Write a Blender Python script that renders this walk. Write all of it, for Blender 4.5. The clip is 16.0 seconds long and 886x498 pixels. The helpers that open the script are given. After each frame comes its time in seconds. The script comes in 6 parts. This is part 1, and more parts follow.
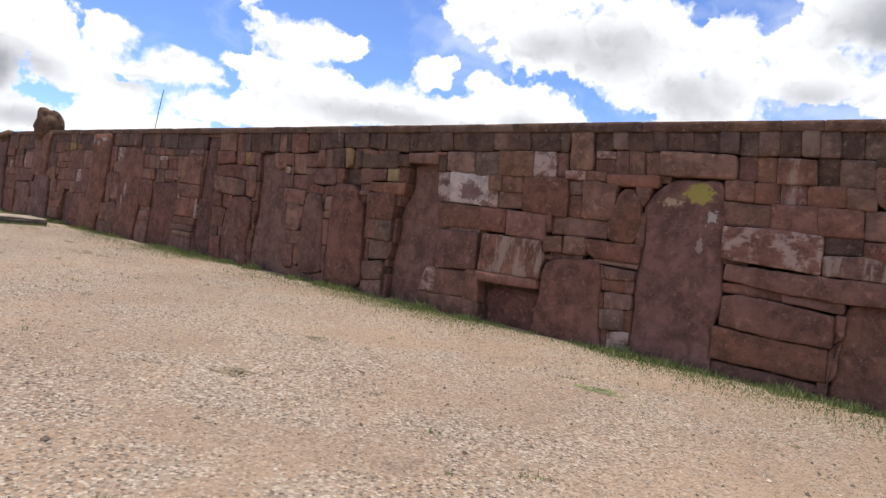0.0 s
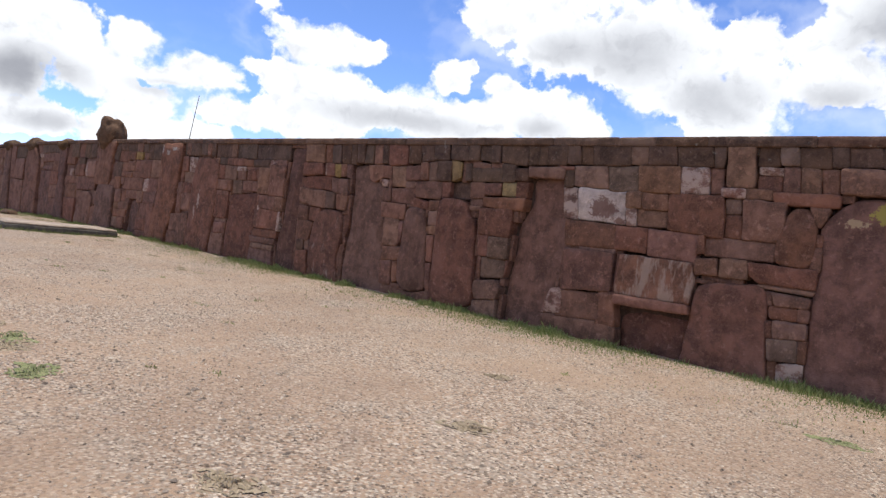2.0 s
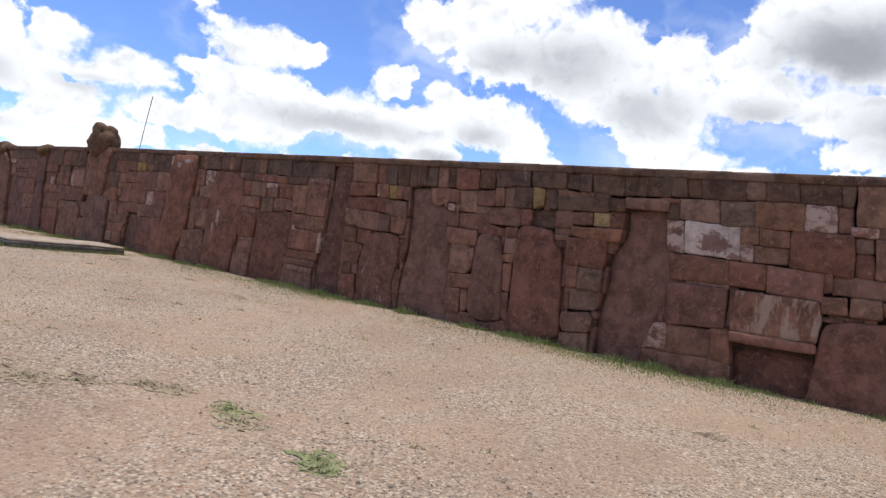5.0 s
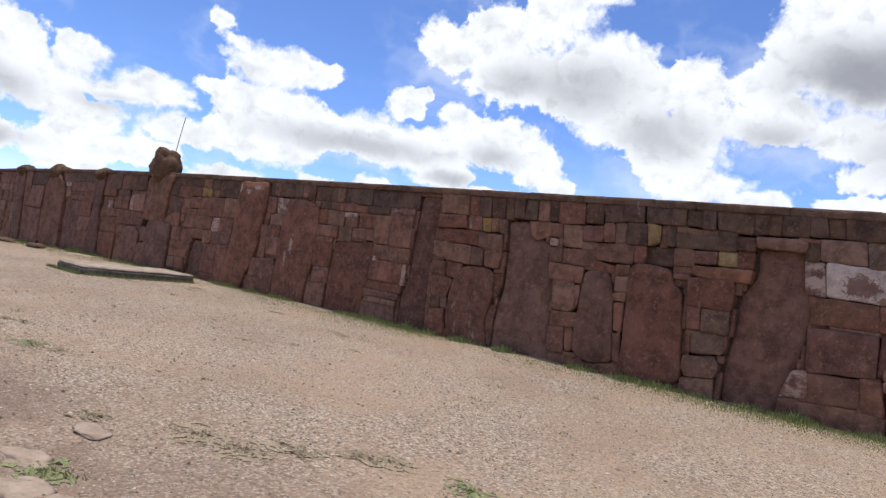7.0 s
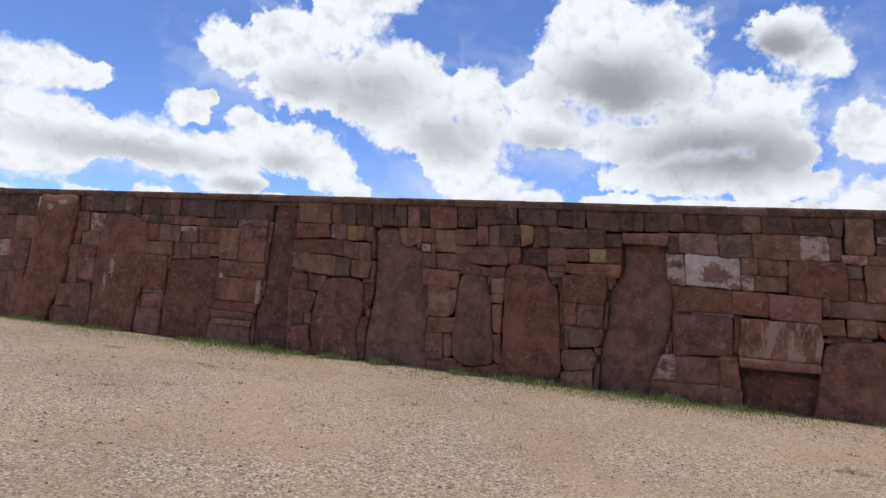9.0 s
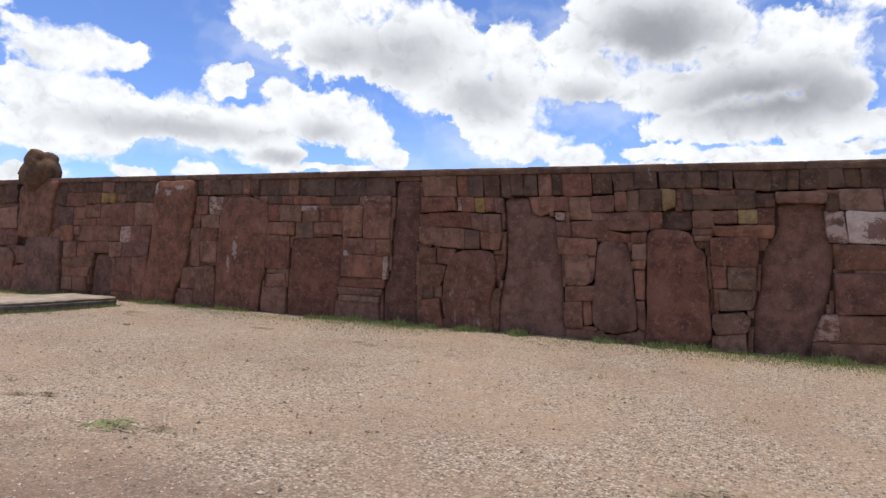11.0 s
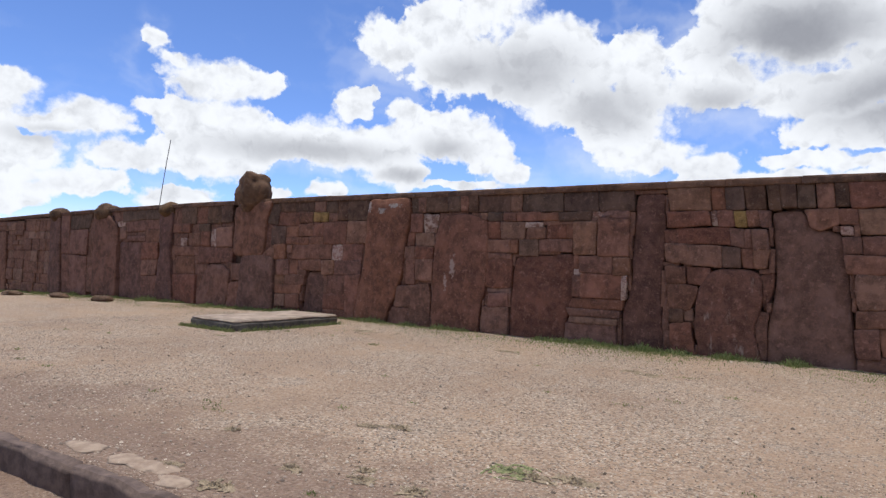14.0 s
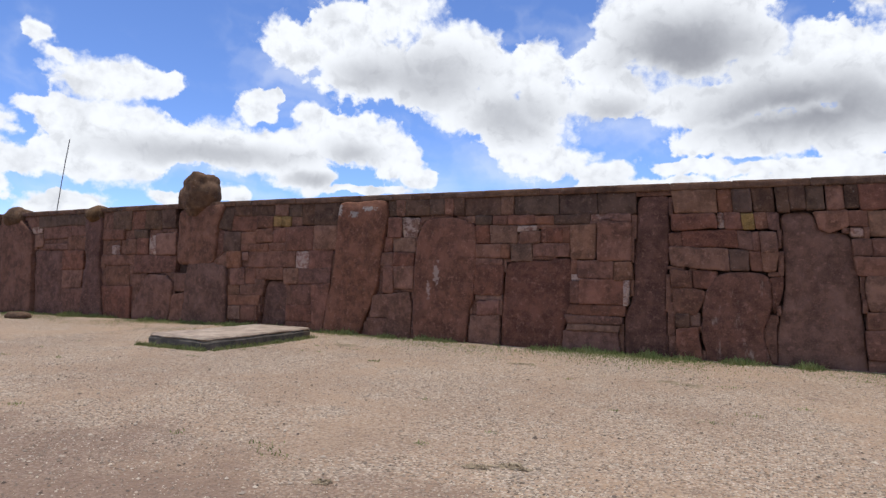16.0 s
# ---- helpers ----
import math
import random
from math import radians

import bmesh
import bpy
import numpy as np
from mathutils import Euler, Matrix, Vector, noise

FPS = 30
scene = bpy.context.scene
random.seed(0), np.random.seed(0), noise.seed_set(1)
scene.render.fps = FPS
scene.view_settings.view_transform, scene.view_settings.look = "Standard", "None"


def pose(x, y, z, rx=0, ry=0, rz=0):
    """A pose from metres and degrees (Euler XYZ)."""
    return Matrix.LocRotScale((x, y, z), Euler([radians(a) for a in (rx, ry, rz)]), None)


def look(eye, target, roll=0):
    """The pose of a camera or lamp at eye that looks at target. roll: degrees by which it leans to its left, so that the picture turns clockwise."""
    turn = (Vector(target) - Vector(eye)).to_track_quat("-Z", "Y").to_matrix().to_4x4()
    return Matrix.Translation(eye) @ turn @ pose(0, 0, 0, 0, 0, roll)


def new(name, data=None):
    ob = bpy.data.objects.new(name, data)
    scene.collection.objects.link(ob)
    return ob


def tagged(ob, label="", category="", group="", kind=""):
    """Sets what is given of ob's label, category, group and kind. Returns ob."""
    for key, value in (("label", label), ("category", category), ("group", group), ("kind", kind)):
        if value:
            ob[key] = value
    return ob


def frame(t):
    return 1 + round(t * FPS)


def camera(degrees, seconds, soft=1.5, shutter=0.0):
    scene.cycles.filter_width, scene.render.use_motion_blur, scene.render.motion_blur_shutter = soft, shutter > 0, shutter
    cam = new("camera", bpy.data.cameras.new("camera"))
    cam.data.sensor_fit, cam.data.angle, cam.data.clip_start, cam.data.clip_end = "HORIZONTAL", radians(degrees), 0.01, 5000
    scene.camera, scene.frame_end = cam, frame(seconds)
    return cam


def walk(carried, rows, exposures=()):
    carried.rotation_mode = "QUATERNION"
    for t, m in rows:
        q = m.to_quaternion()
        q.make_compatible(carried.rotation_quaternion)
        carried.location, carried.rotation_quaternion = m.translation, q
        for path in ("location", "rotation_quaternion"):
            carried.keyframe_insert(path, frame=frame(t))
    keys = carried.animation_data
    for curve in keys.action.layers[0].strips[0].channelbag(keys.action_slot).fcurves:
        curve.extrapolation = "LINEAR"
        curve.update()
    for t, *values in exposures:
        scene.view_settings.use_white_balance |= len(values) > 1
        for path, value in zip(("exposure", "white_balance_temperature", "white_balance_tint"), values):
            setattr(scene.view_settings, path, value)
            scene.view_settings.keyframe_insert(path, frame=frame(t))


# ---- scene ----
import collections

cam = camera(68.1, 16.0, soft=1.4)
PATH = [
    (0, (-0.061, -8.732, 1.368), (-1.356, -7.208, 1.319), 7.3),
    (0.5, (-0.49, -8.889, 1.346), (-1.771, -7.356, 1.265), 7.7),
    (1, (-1.018, -9.081, 1.356), (-2.248, -7.512, 1.195), 7.5),
    (1.5, (-1.477, -9.289, 1.424), (-2.862, -7.849, 1.329), 7.4),
    (2, (-1.849, -9.446, 1.391), (-3.186, -7.959, 1.346), 7.4),
    (2.5, (-2.28, -9.629, 1.403), (-3.635, -8.158, 1.381), 6.6),
    (3, (-2.625, -9.913, 1.381), (-3.929, -8.396, 1.367), 6.4),
    (5.5, (-4.736, -10.942, 1.476), (-5.929, -9.336, 1.469), 8.0),
    (6, (-5.223, -11.105, 1.443), (-6.519, -9.584, 1.35), 9.1),
    (6.5, (-5.602, -11.316, 1.514), (-6.976, -9.863, 1.553), 9.7),
    (7, (-5.952, -11.469, 1.514), (-7.186, -9.896, 1.566), 8.6),
    (7.5, (-6.299, -11.476, 1.473), (-7.397, -9.811, 1.621), 7.8),
    (8, (-6.625, -11.487, 1.407), (-7.357, -9.638, 1.621), 6.4),
    (10.5, (-8.718, -12.224, 1.534), (-9.478, -10.375, 1.574), 2.2),
    (11, (-9.097, -12.32, 1.53), (-9.919, -10.497, 1.543), 2.0),
    (11.5, (-9.469, -12.412, 1.554), (-10.397, -10.64, 1.545), 2.4),
    (12, (-9.787, -12.529, 1.57), (-10.686, -10.743, 1.579), 2.1),
    (12.5, (-10.188, -12.553, 1.569), (-10.984, -10.727, 1.742), 1.4),
    (13, (-10.585, -12.664, 1.528), (-11.401, -10.842, 1.657), 1.7),
    (13.5, (-11.044, -12.75, 1.518), (-11.932, -10.96, 1.591), 2.0),
    (14, (-11.497, -12.789, 1.526), (-12.641, -11.149, 1.572), 2.0),
    (14.5, (-11.971, -12.769, 1.474), (-13.02, -11.065, 1.49), 1.4),
    (15, (-12.461, -12.746, 1.512), (-13.508, -11.043, 1.552), 0.2),
    (15.5, (-12.914, -12.783, 1.5), (-13.861, -11.022, 1.55), 0.6),
    (16, (-13.43, -12.871, 1.517), (-14.336, -11.089, 1.586), 1.2),
]
EXPOSURES = [(0.0, 0.1, 6500, 10), (3.0, 0.06, 6330, 10), (5.5, 0.0, 6330, 10), (7.0, -0.08, 6270, 10), (8.0, -0.28, 6230, 10), (10.5, -0.12, 6400, 10), (12.5, -0.1, 6420, 10), (14.5, -0.2, 6300, 10), (16.0, -0.16, 6300, 10)]
walk(cam, [(t, look(eye, target, roll)) for t, eye, target, roll in PATH], EXPOSURES)

# ---- light: a sun almost overhead, a bright cloudy sky ----
SUN_TO = Vector((-0.10, 0.03, 0.99)).normalized()
SUN_STRENGTH = 4.2
sun_data = bpy.data.lights.new("sun", "SUN")
sun_data.energy, sun_data.angle, sun_data.color = SUN_STRENGTH, radians(0.8), (1.0, 0.95, 0.88)
sun = new("sun", sun_data)
sun.matrix_world = look(SUN_TO * 200, (0, 0, 0))

world = bpy.data.worlds.new("sky")
scene.world = world
world.use_nodes = True
SKY_STRENGTH, CLOUD_STRENGTH = 0.15, 1.0

# clouds: azimuth (degrees from +y towards +x), elevation, half width, half height
LOW_LEFT_BANK = [(-56.1, 11.2, 3.7, 2.3), (-51.5, 9.9, 5.8, 2.2), (-45.3, 9.9, 5.4, 2.0), (-39.9, 9.9, 3.8, 2.1),
                 (-54.8, 8.2, 5.8, 1.9), (-53.4, 14.4, 4.8, 1.7), (-49.6, 14.3, 1.2, 1.2), (-42.4, 13.4, 2.3, 1.5),
                 (-40.6, 14.3, 0.9, 0.6), (-37.7, 12.6, 2.4, 1.6), (-34.8, 11.4, 4.2, 2.4), (-30.8, 9.7, 2.7, 2.2),
                 (-28.3, 7.9, 1.7, 1.0), (-38.4, 7.8, 2.6, 1.2), (-49.2, 5.6, 1.7, 0.8), (-44.6, 5.8, 2.2, 0.8), (-33.5, 6.8, 5.0, 0.5)]
MIDDLE_BANK = [(-39.4, 18.5, 3.6, 2.1), (-35.2, 20.3, 4.0, 2.4), (-30.8, 22.8, 3.8, 2.8), (-28.4, 24.8, 4.6, 1.9),
               (-33.1, 17.2, 6.0, 3.0), (-26.6, 18.5, 4.1, 2.5), (-28.0, 15.6, 5.5, 2.1), (-22.0, 16.7, 2.8, 2.1),
               (-23.0, 13.9, 4.8, 2.2), (-19.9, 11.7, 4.2, 2.2), (-17.9, 9.8, 4.2, 1.7), (-13.0, 8.7, 2.9, 0.9),
               (-18.5, 17.2, 3.7, 2.6), (-17.7, 14.9, 2.7, 2.4)]
RIGHT_BANK = [(-8.7, 22.8, 4.3, 3.7), (-3.6, 21.5, 4.6, 3.2), (-5.9, 18.6, 5.2, 2.9), (-10.6, 19.8, 3.6, 2.5),
              (-13.1, 17.6, 3.1, 2.1), (-12.1, 14.8, 3.6, 1.9), (4.8, 16.1, 4.4, 3.1), (0.7, 15.0, 5.1, 2.8),
              (6.6, 13.3, 2.6, 1.9), (-4.6, 13.8, 6.3, 2.0), (-1.5, 11.1, 6.9, 1.6), (6.6, 10.2, 4.3, 1.2),
              (-5.9, 9.2, 3.6, 0.9), (9.2, 11.0, 1.8, 1.0), (2.6, 8.7, 9.2, 0.9), (-8.5, 7.4, 9.0, 1.1), (6.0, 7.0, 13.0, 1.3), (6.6, 21.8, 3.4, 2.1),
              (9.7, 20.0, 1.9, 1.5), (-1.2, 18.3, 2.6, 1.9), (6.0, 10.8, 3.5, 1.6), (-24.4, 18.2, 3.4, 2.4), (4.5, 11.8, 4.6, 1.5), (12.4, 14.1, 2.1, 2.8), (13.4, 9.2, 3.9, 1.6)]
FAR_LEFT_BANK = [(-74.7, 11.1, 5.3, 2.9), (-70.7, 8.9, 3.6, 2.1), (-74.7, 4.7, 4.4, 1.6), (-68.1, 6.1, 2.3, 1.4),
                 (-76.4, 7.8, 3.2, 2.3), (-58.9, 16.6, 0.9, 1.1), (-57.3, 15.6, 1.0, 0.4), (-68.4, 11.9, 1.8, 1.9),
                 (-65.5, 9.7, 2.7, 0.9), (-67.5, 7.5, 2.5, 1.4), (-68.4, 4.1, 3.2, 1.6), (-56.9, 4.6, 3.2, 1.1),
                 (-62.6, 10.2, 2.8, 1.3), (-60.2, 7.4, 3.6, 1.4), (-63.4, 5.4, 3.6, 1.3), (-58.8, 11.9, 2.0, 1.0)]
GREY_UNDERSIDES = [(-6.4, 18.2, 6.6, 3.2), (2.4, 13.0, 8.6, 2.9), (-75.0, 7.7, 4.2, 2.2), (6.0, 21.0, 4.2, 1.6)]
PALE_UNDERSIDES = [(-28.0, 16.6, 5.6, 2.6), (-20.6, 13.4, 4.4, 2.2), (-34.4, 10.0, 2.6, 1.1), (-37.9, 7.6, 2.8, 0.7), (-46.6, 9.3, 8.6, 1.1),
                   (-33.0, 16.6, 3.4, 1.6), (-12.4, 13.6, 4.0, 1.4), (-73.3, 4.6, 3.2, 0.9), (-66.0, 8.6, 3.0, 0.8)]


class Nodes:
    """Short forms for building a node tree."""

    def __init__(self, tree):
        self.tree = tree
        tree.nodes.clear()

    def add(self, kind, **values):
        node = self.tree.nodes.new(kind)
        for key, value in values.items():
            setattr(node, key, value)
        return node

    def join(self, a, b):
        self.tree.links.new(a, b)

    def put(self, socket, value):
        if isinstance(value, bpy.types.NodeSocket):
            self.join(value, socket)
        else:
            socket.default_value = value

    def math(self, op, *args, clamp=False):
        node = self.add("ShaderNodeMath", operation=op, use_clamp=clamp)
        for n, a in enumerate(args):
            self.put(node.inputs[n], a)
        return node.outputs[0]

    def vec(self, op, *args):
        node = self.add("ShaderNodeVectorMath", operation=op)
        for n, a in enumerate(args):
            self.put(node.inputs[n], a)
        return node.outputs["Value"] if op == "LENGTH" else node.outputs[0]

    def noise(self, vector, scale, detail=4.0, rough=0.55, colour=False):
        node = self.add("ShaderNodeTexNoise")
        self.join(vector, node.inputs["Vector"])
        node.inputs["Scale"].default_value, node.inputs["Detail"].default_value = scale, detail
        node.inputs["Roughness"].default_value = rough
        return node.outputs["Color" if colour else 0]

    def ramp(self, value, low, high, a=0.0, b=1.0, smooth=True):
        node = self.add("ShaderNodeMapRange", interpolation_type="SMOOTHSTEP" if smooth else "LINEAR")
        for n, v in enumerate((value, low, high, a, b)):
            self.put(node.inputs[n], v)
        return node.outputs[0]

    def mix(self, fac, a, b, blend="MIX"):
        node = self.add("ShaderNodeMix", data_type="RGBA", blend_type=blend)
        self.put(node.inputs[0], fac)
        self.put(node.inputs[6], a if not isinstance(a, tuple) else (*a[:3], 1))
        self.put(node.inputs[7], b if not isinstance(b, tuple) else (*b[:3], 1))
        return node.outputs[2]


def build_sky():
    n = Nodes(world.node_tree)
    way = n.add("ShaderNodeTexCoord").outputs["Generated"]
    split = n.add("ShaderNodeSeparateXYZ")
    n.join(way, split.inputs[0])
    x, y, z = split.outputs
    azimuth = n.math("MULTIPLY", n.math("ARCTAN2", x, y), 57.2958)
    height = n.math("MULTIPLY", n.math("ARCSINE", z), 57.2958)
    both = n.add("ShaderNodeCombineXYZ")
    n.join(azimuth, both.inputs[0]), n.join(height, both.inputs[1])
    flat = both.outputs[0]
    flat = n.vec("ADD", flat, (0.5, 0.0, 0.0))
    # billows: broad distortion, cauliflower lumps, fine fluff
    swirl = n.vec("SUBTRACT", n.noise(flat, 0.30, 4.0, 0.55, True), (0.5, 0.5, 0.5))
    warped = n.vec("MULTIPLY_ADD", swirl, (3.4, 2.6, 0.0), flat)
    cells = n.add("ShaderNodeTexVoronoi", feature="SMOOTH_F1")
    n.join(n.vec("MULTIPLY", warped, (1.0, 1.15, 1.0)), cells.inputs["Vector"])
    cells.inputs["Scale"].default_value, cells.inputs["Smoothness"].default_value = 0.62, 0.35
    cells.inputs["Detail"].default_value, cells.inputs["Roughness"].default_value = 2.0, 0.55
    lump = cells.outputs["Distance"]

    def field(puffs, where):
        total = None
        for az, el, wide, tall in puffs:
            local = n.vec("MULTIPLY_ADD", where, (1 / wide, 1 / tall, 0), (-az / wide, -el / tall, 0))
            far = n.vec("LENGTH", local)
            if total is None:
                total = far
            else:
                node = n.add("ShaderNodeMath", operation="SMOOTH_MIN")
                n.put(node.inputs[0], total), n.put(node.inputs[1], far)
                node.inputs[2].default_value = 0.4
                total = node.outputs[0]
        return total

    main = field(LOW_LEFT_BANK + MIDDLE_BANK + RIGHT_BANK + FAR_LEFT_BANK, warped)
    fluff = n.noise(flat, 1.3, 6.0, 0.65)
    main = n.math("ADD", main, 0.1)
    rim = n.ramp(main, 0.55, 1.0, 0.25, 1.0)
    ragged = n.math("ADD", n.math("MULTIPLY", n.math("SUBTRACT", fluff, 0.5), 0.6), n.math("MULTIPLY", n.math("SUBTRACT", lump, 0.45), 0.4))
    edge = n.math("ADD", main, n.math("MULTIPLY", ragged, rim))
    soft = n.ramp(n.noise(flat, 0.16, 2.0, 0.5), 0.40, 0.62, 1.24, 1.62)
    cloud_view = n.ramp(edge, soft, 1.03)
    # thin veils between the heaps
    veil = n.noise(n.vec("MULTIPLY_ADD", swirl, (5.0, 3.0, 0.0), n.vec("MULTIPLY", flat, (0.55, 1.0, 1.0))), 0.2, 3.0, 0.5)
    cloud_view = n.math("MAXIMUM", cloud_view, n.math("MULTIPLY", n.ramp(veil, 0.45, 0.72, 0.0, 0.42), n.ramp(main, 2.6, 1.1)))
    # the rest of the sky carries the same broken cumulus
    streaks = n.noise(n.vec("MULTIPLY", way, (1.0, 1.0, 2.2)), 3.2, 6.0, 0.6)
    cloud_rest = n.ramp(streaks, 0.49, 0.56)
    inside = n.math("MULTIPLY", n.math("MULTIPLY", n.ramp(azimuth, -84.0, -78.0), n.ramp(azimuth, 20.0, 14.0)),
                    n.ramp(height, 32.0, 26.0))
    cover = n.math("ADD", n.math("MULTIPLY", cloud_view, inside),
                   n.math("MULTIPLY", cloud_rest, n.math("SUBTRACT", 1.0, inside)))
    # haze towards the horizon, grey undersides, brilliant tops
    cover = n.math("MAXIMUM", cover, n.ramp(height, 5.0, 0.0, 0.0, 0.7))
    gentle = n.vec("MULTIPLY_ADD", swirl, (2.0, 1.4, 0.0), flat)
    under = n.ramp(field(GREY_UNDERSIDES, gentle), 1.45, 0.15)
    faint = n.ramp(field(PALE_UNDERSIDES, gentle), 1.6, 0.1, 0.0, 0.66)
    lumps = n.noise(n.vec("ADD", flat, (0.0, 0.5, 3.0)), 0.5, 5.0, 0.55)
    dull = n.math("MAXIMUM", n.math("MAXIMUM", under, faint), n.ramp(lumps, 0.40, 0.75, 0.0, 0.34))
    dull = n.math("ADD", dull, n.math("MULTIPLY", n.math("SUBTRACT", fluff, 0.5), 0.16), clamp=True)
    core = n.ramp(main, 1.3, 0.6)
    dull = n.math("MULTIPLY", dull, core)
    # billows: darker where more cloud stands above, under the high sun
    above = n.vec("ADD", warped, (0.25, 0.9, 0.0))
    relief = n.math("SUBTRACT", n.noise(above, 0.55, 5.0, 0.55), n.noise(warped, 0.55, 5.0, 0.55))
    shade = n.math("MULTIPLY", n.ramp(relief, 0.0, 0.26, 0.0, 0.26), n.ramp(main, 1.15, 0.8))
    dull = n.math("ADD", dull, n.math("MULTIPLY", shade, n.math("SUBTRACT", 1.0, dull)), clamp=True)
    tone = n.mix(dull, (1.10, 1.12, 1.15), (0.40, 0.41, 0.45))
    sky = n.add("ShaderNodeTexSky", sky_type="NISHITA", sun_disc=False)
    sky.sun_elevation = math.asin(SUN_TO.z)
    sky.sun_rotation = math.atan2(SUN_TO.x, SUN_TO.y)
    sky.altitude, sky.air_density, sky.dust_density, sky.ozone_density = 3800, 1.0, 0.6, 1.6
    blue = n.add("ShaderNodeBackground")
    n.join(n.mix(1.0, sky.outputs[0], (1.02, 1.14, 1.46), "MULTIPLY"), blue.inputs[0])
    blue.inputs[1].default_value = SKY_STRENGTH
    white = n.add("ShaderNodeBackground")
    n.join(tone, white.inputs[0])
    white.inputs[1].default_value = CLOUD_STRENGTH
    blend = n.add("ShaderNodeMixShader")
    n.join(cover, blend.inputs[0]), n.join(blue.outputs[0], blend.inputs[1]), n.join(white.outputs[0], blend.inputs[2])
    out = n.add("ShaderNodeOutputWorld")
    n.join(blend.outputs[0], out.inputs[0])


build_sky()


# ---- materials ----
def surface(name):
    m = bpy.data.materials.new(name)
    m.use_nodes = True
    n = Nodes(m.node_tree)
    shader = n.add("ShaderNodeBsdfPrincipled")
    out = n.add("ShaderNodeOutputMaterial")
    n.join(shader.outputs[0], out.inputs[0])
    place = n.add("ShaderNodeTexCoord").outputs["Object"]
    shader.inputs["Specular IOR Level"].default_value = 0.25
    return m, n, shader, place


def bumped(n, shader, value, strength, distance):
    node = n.add("ShaderNodeBump")
    node.inputs["Strength"].default_value, node.inputs["Distance"].default_value = strength, distance
    n.join(value, node.inputs["Height"])
    n.join(node.outputs[0], shader.inputs["Normal"])


def sandstone(name, base, pale=0.0, streak=0.0, lichen=0.0, crust=(), lime=(0.47, 0.355, 0.29)):
    """Weathered sandstone: random tint per block, stains, pits, and pale lime or lichen where asked."""
    m, n, shader, place = surface(name)
    info = n.add("ShaderNodeObjectInfo").outputs["Random"]
    shift = n.vec("ADD", place, n.vec("MULTIPLY", n.math("MULTIPLY", info, 61.0), (1.0, 0.7, 0.4)))
    broad = n.noise(shift, 1.3, 4.0, 0.6)
    stain = n.noise(shift, 4.5, 6.0, 0.65)
    grain = n.noise(shift, 42.0, 4.0, 0.7)
    dark = tuple(c * 0.46 for c in base)
    light = tuple(min(1, c * 1.3 + 0.012) for c in base)
    colour = n.mix(n.ramp(stain, 0.36, 0.64), dark, base)
    colour = n.mix(n.ramp(broad, 0.45, 0.75, 0, 0.75), colour, light)
    tint = n.add("ShaderNodeHueSaturation")
    n.join(colour, tint.inputs["Color"])
    n.join(n.ramp(info, 0, 1, 0.80, 1.18, False), tint.inputs["Value"])
    n.join(n.ramp(n.math("FRACT", n.math("MULTIPLY", info, 7.31)), 0, 1, 0.493, 0.506, False), tint.inputs["Hue"])
    n.join(n.ramp(n.math("FRACT", n.math("MULTIPLY", info, 13.7)), 0, 1, 0.86, 1.08, False), tint.inputs["Saturation"])
    colour = n.mix(n.ramp(grain, 0.38, 0.7, 0, 0.34), tint.outputs[0], light)
    smear = n.noise(n.vec("MULTIPLY", place, (1.0, 1.0, 0.45)), 2.4, 6.0, 0.7)
    colour = n.mix(n.ramp(smear, 0.52, 0.70, 0, 0.62), colour, dark)
    scuff = n.noise(place, 11.0, 5.0, 0.72)
    colour = n.mix(n.ramp(scuff, 0.53, 0.70, 0, 0.6), colour, tuple(min(1, c * 1.6 + 0.03) for c in base))
    if pale:
        patch = n.noise(n.vec("MULTIPLY", place, (1.0, 1.0, 1.3)), 4.2, 8.0, 0.74)
        colour = n.mix(n.ramp(patch, 0.55 - 0.14 * pale, 0.68 - 0.14 * pale, 0, 0.85), colour, lime)
    if streak:
        drip = n.noise(n.vec("MULTIPLY", place, (1.0, 1.0, 0.28)), 7.0, 6.0, 0.65)
        colour = n.mix(n.ramp(drip, 0.63 - 0.1 * streak, 0.76 - 0.1 * streak, 0, 0.6), colour, (0.38, 0.28, 0.215))
    if lichen:
        spot = n.noise(place, 9.0, 6.0, 0.7)
        colour = n.mix(n.ramp(spot, 0.62, 0.70, 0, lichen), colour, (0.34, 0.31, 0.26))
    for x, z, wide, tall, cut, tone in crust:
        spot = n.noise(place, 14.0, 6.0, 0.7)
        local = n.vec("MULTIPLY_ADD", place, (1 / wide, 0, 1 / tall), (-x / wide, 0, -z / tall))
        near = n.math("ADD", n.vec("LENGTH", local), n.math("MULTIPLY", n.math("SUBTRACT", spot, 0.5), 2.6))
        colour = n.mix(n.ramp(near, cut + 0.15, cut - 0.1, 0, 0.85), colour, tone)
    n.join(colour, shader.inputs["Base Color"])
    shader.inputs["Roughness"].default_value = 0.92
    cracks = n.add("ShaderNodeTexVoronoi", feature="DISTANCE_TO_EDGE")
    n.join(n.vec("MULTIPLY_ADD", n.noise(place, 3.0, 5.0, 0.65, True), (0.6, 0.6, 0.6), place), cracks.inputs["Vector"])
    cracks.inputs["Scale"].default_value = 1.4
    crack = n.math("MULTIPLY", n.ramp(cracks.outputs["Distance"], 0.012, 0.0), n.ramp(broad, 0.48, 0.6))
    colour = n.mix(n.math("MULTIPLY", crack, 0.12), colour, tuple(c * 0.3 for c in base))
    n.join(colour, shader.inputs["Base Color"])
    pits = n.math("ADD", n.math("MULTIPLY", stain, 1.0), n.math("MULTIPLY", grain, 0.35))
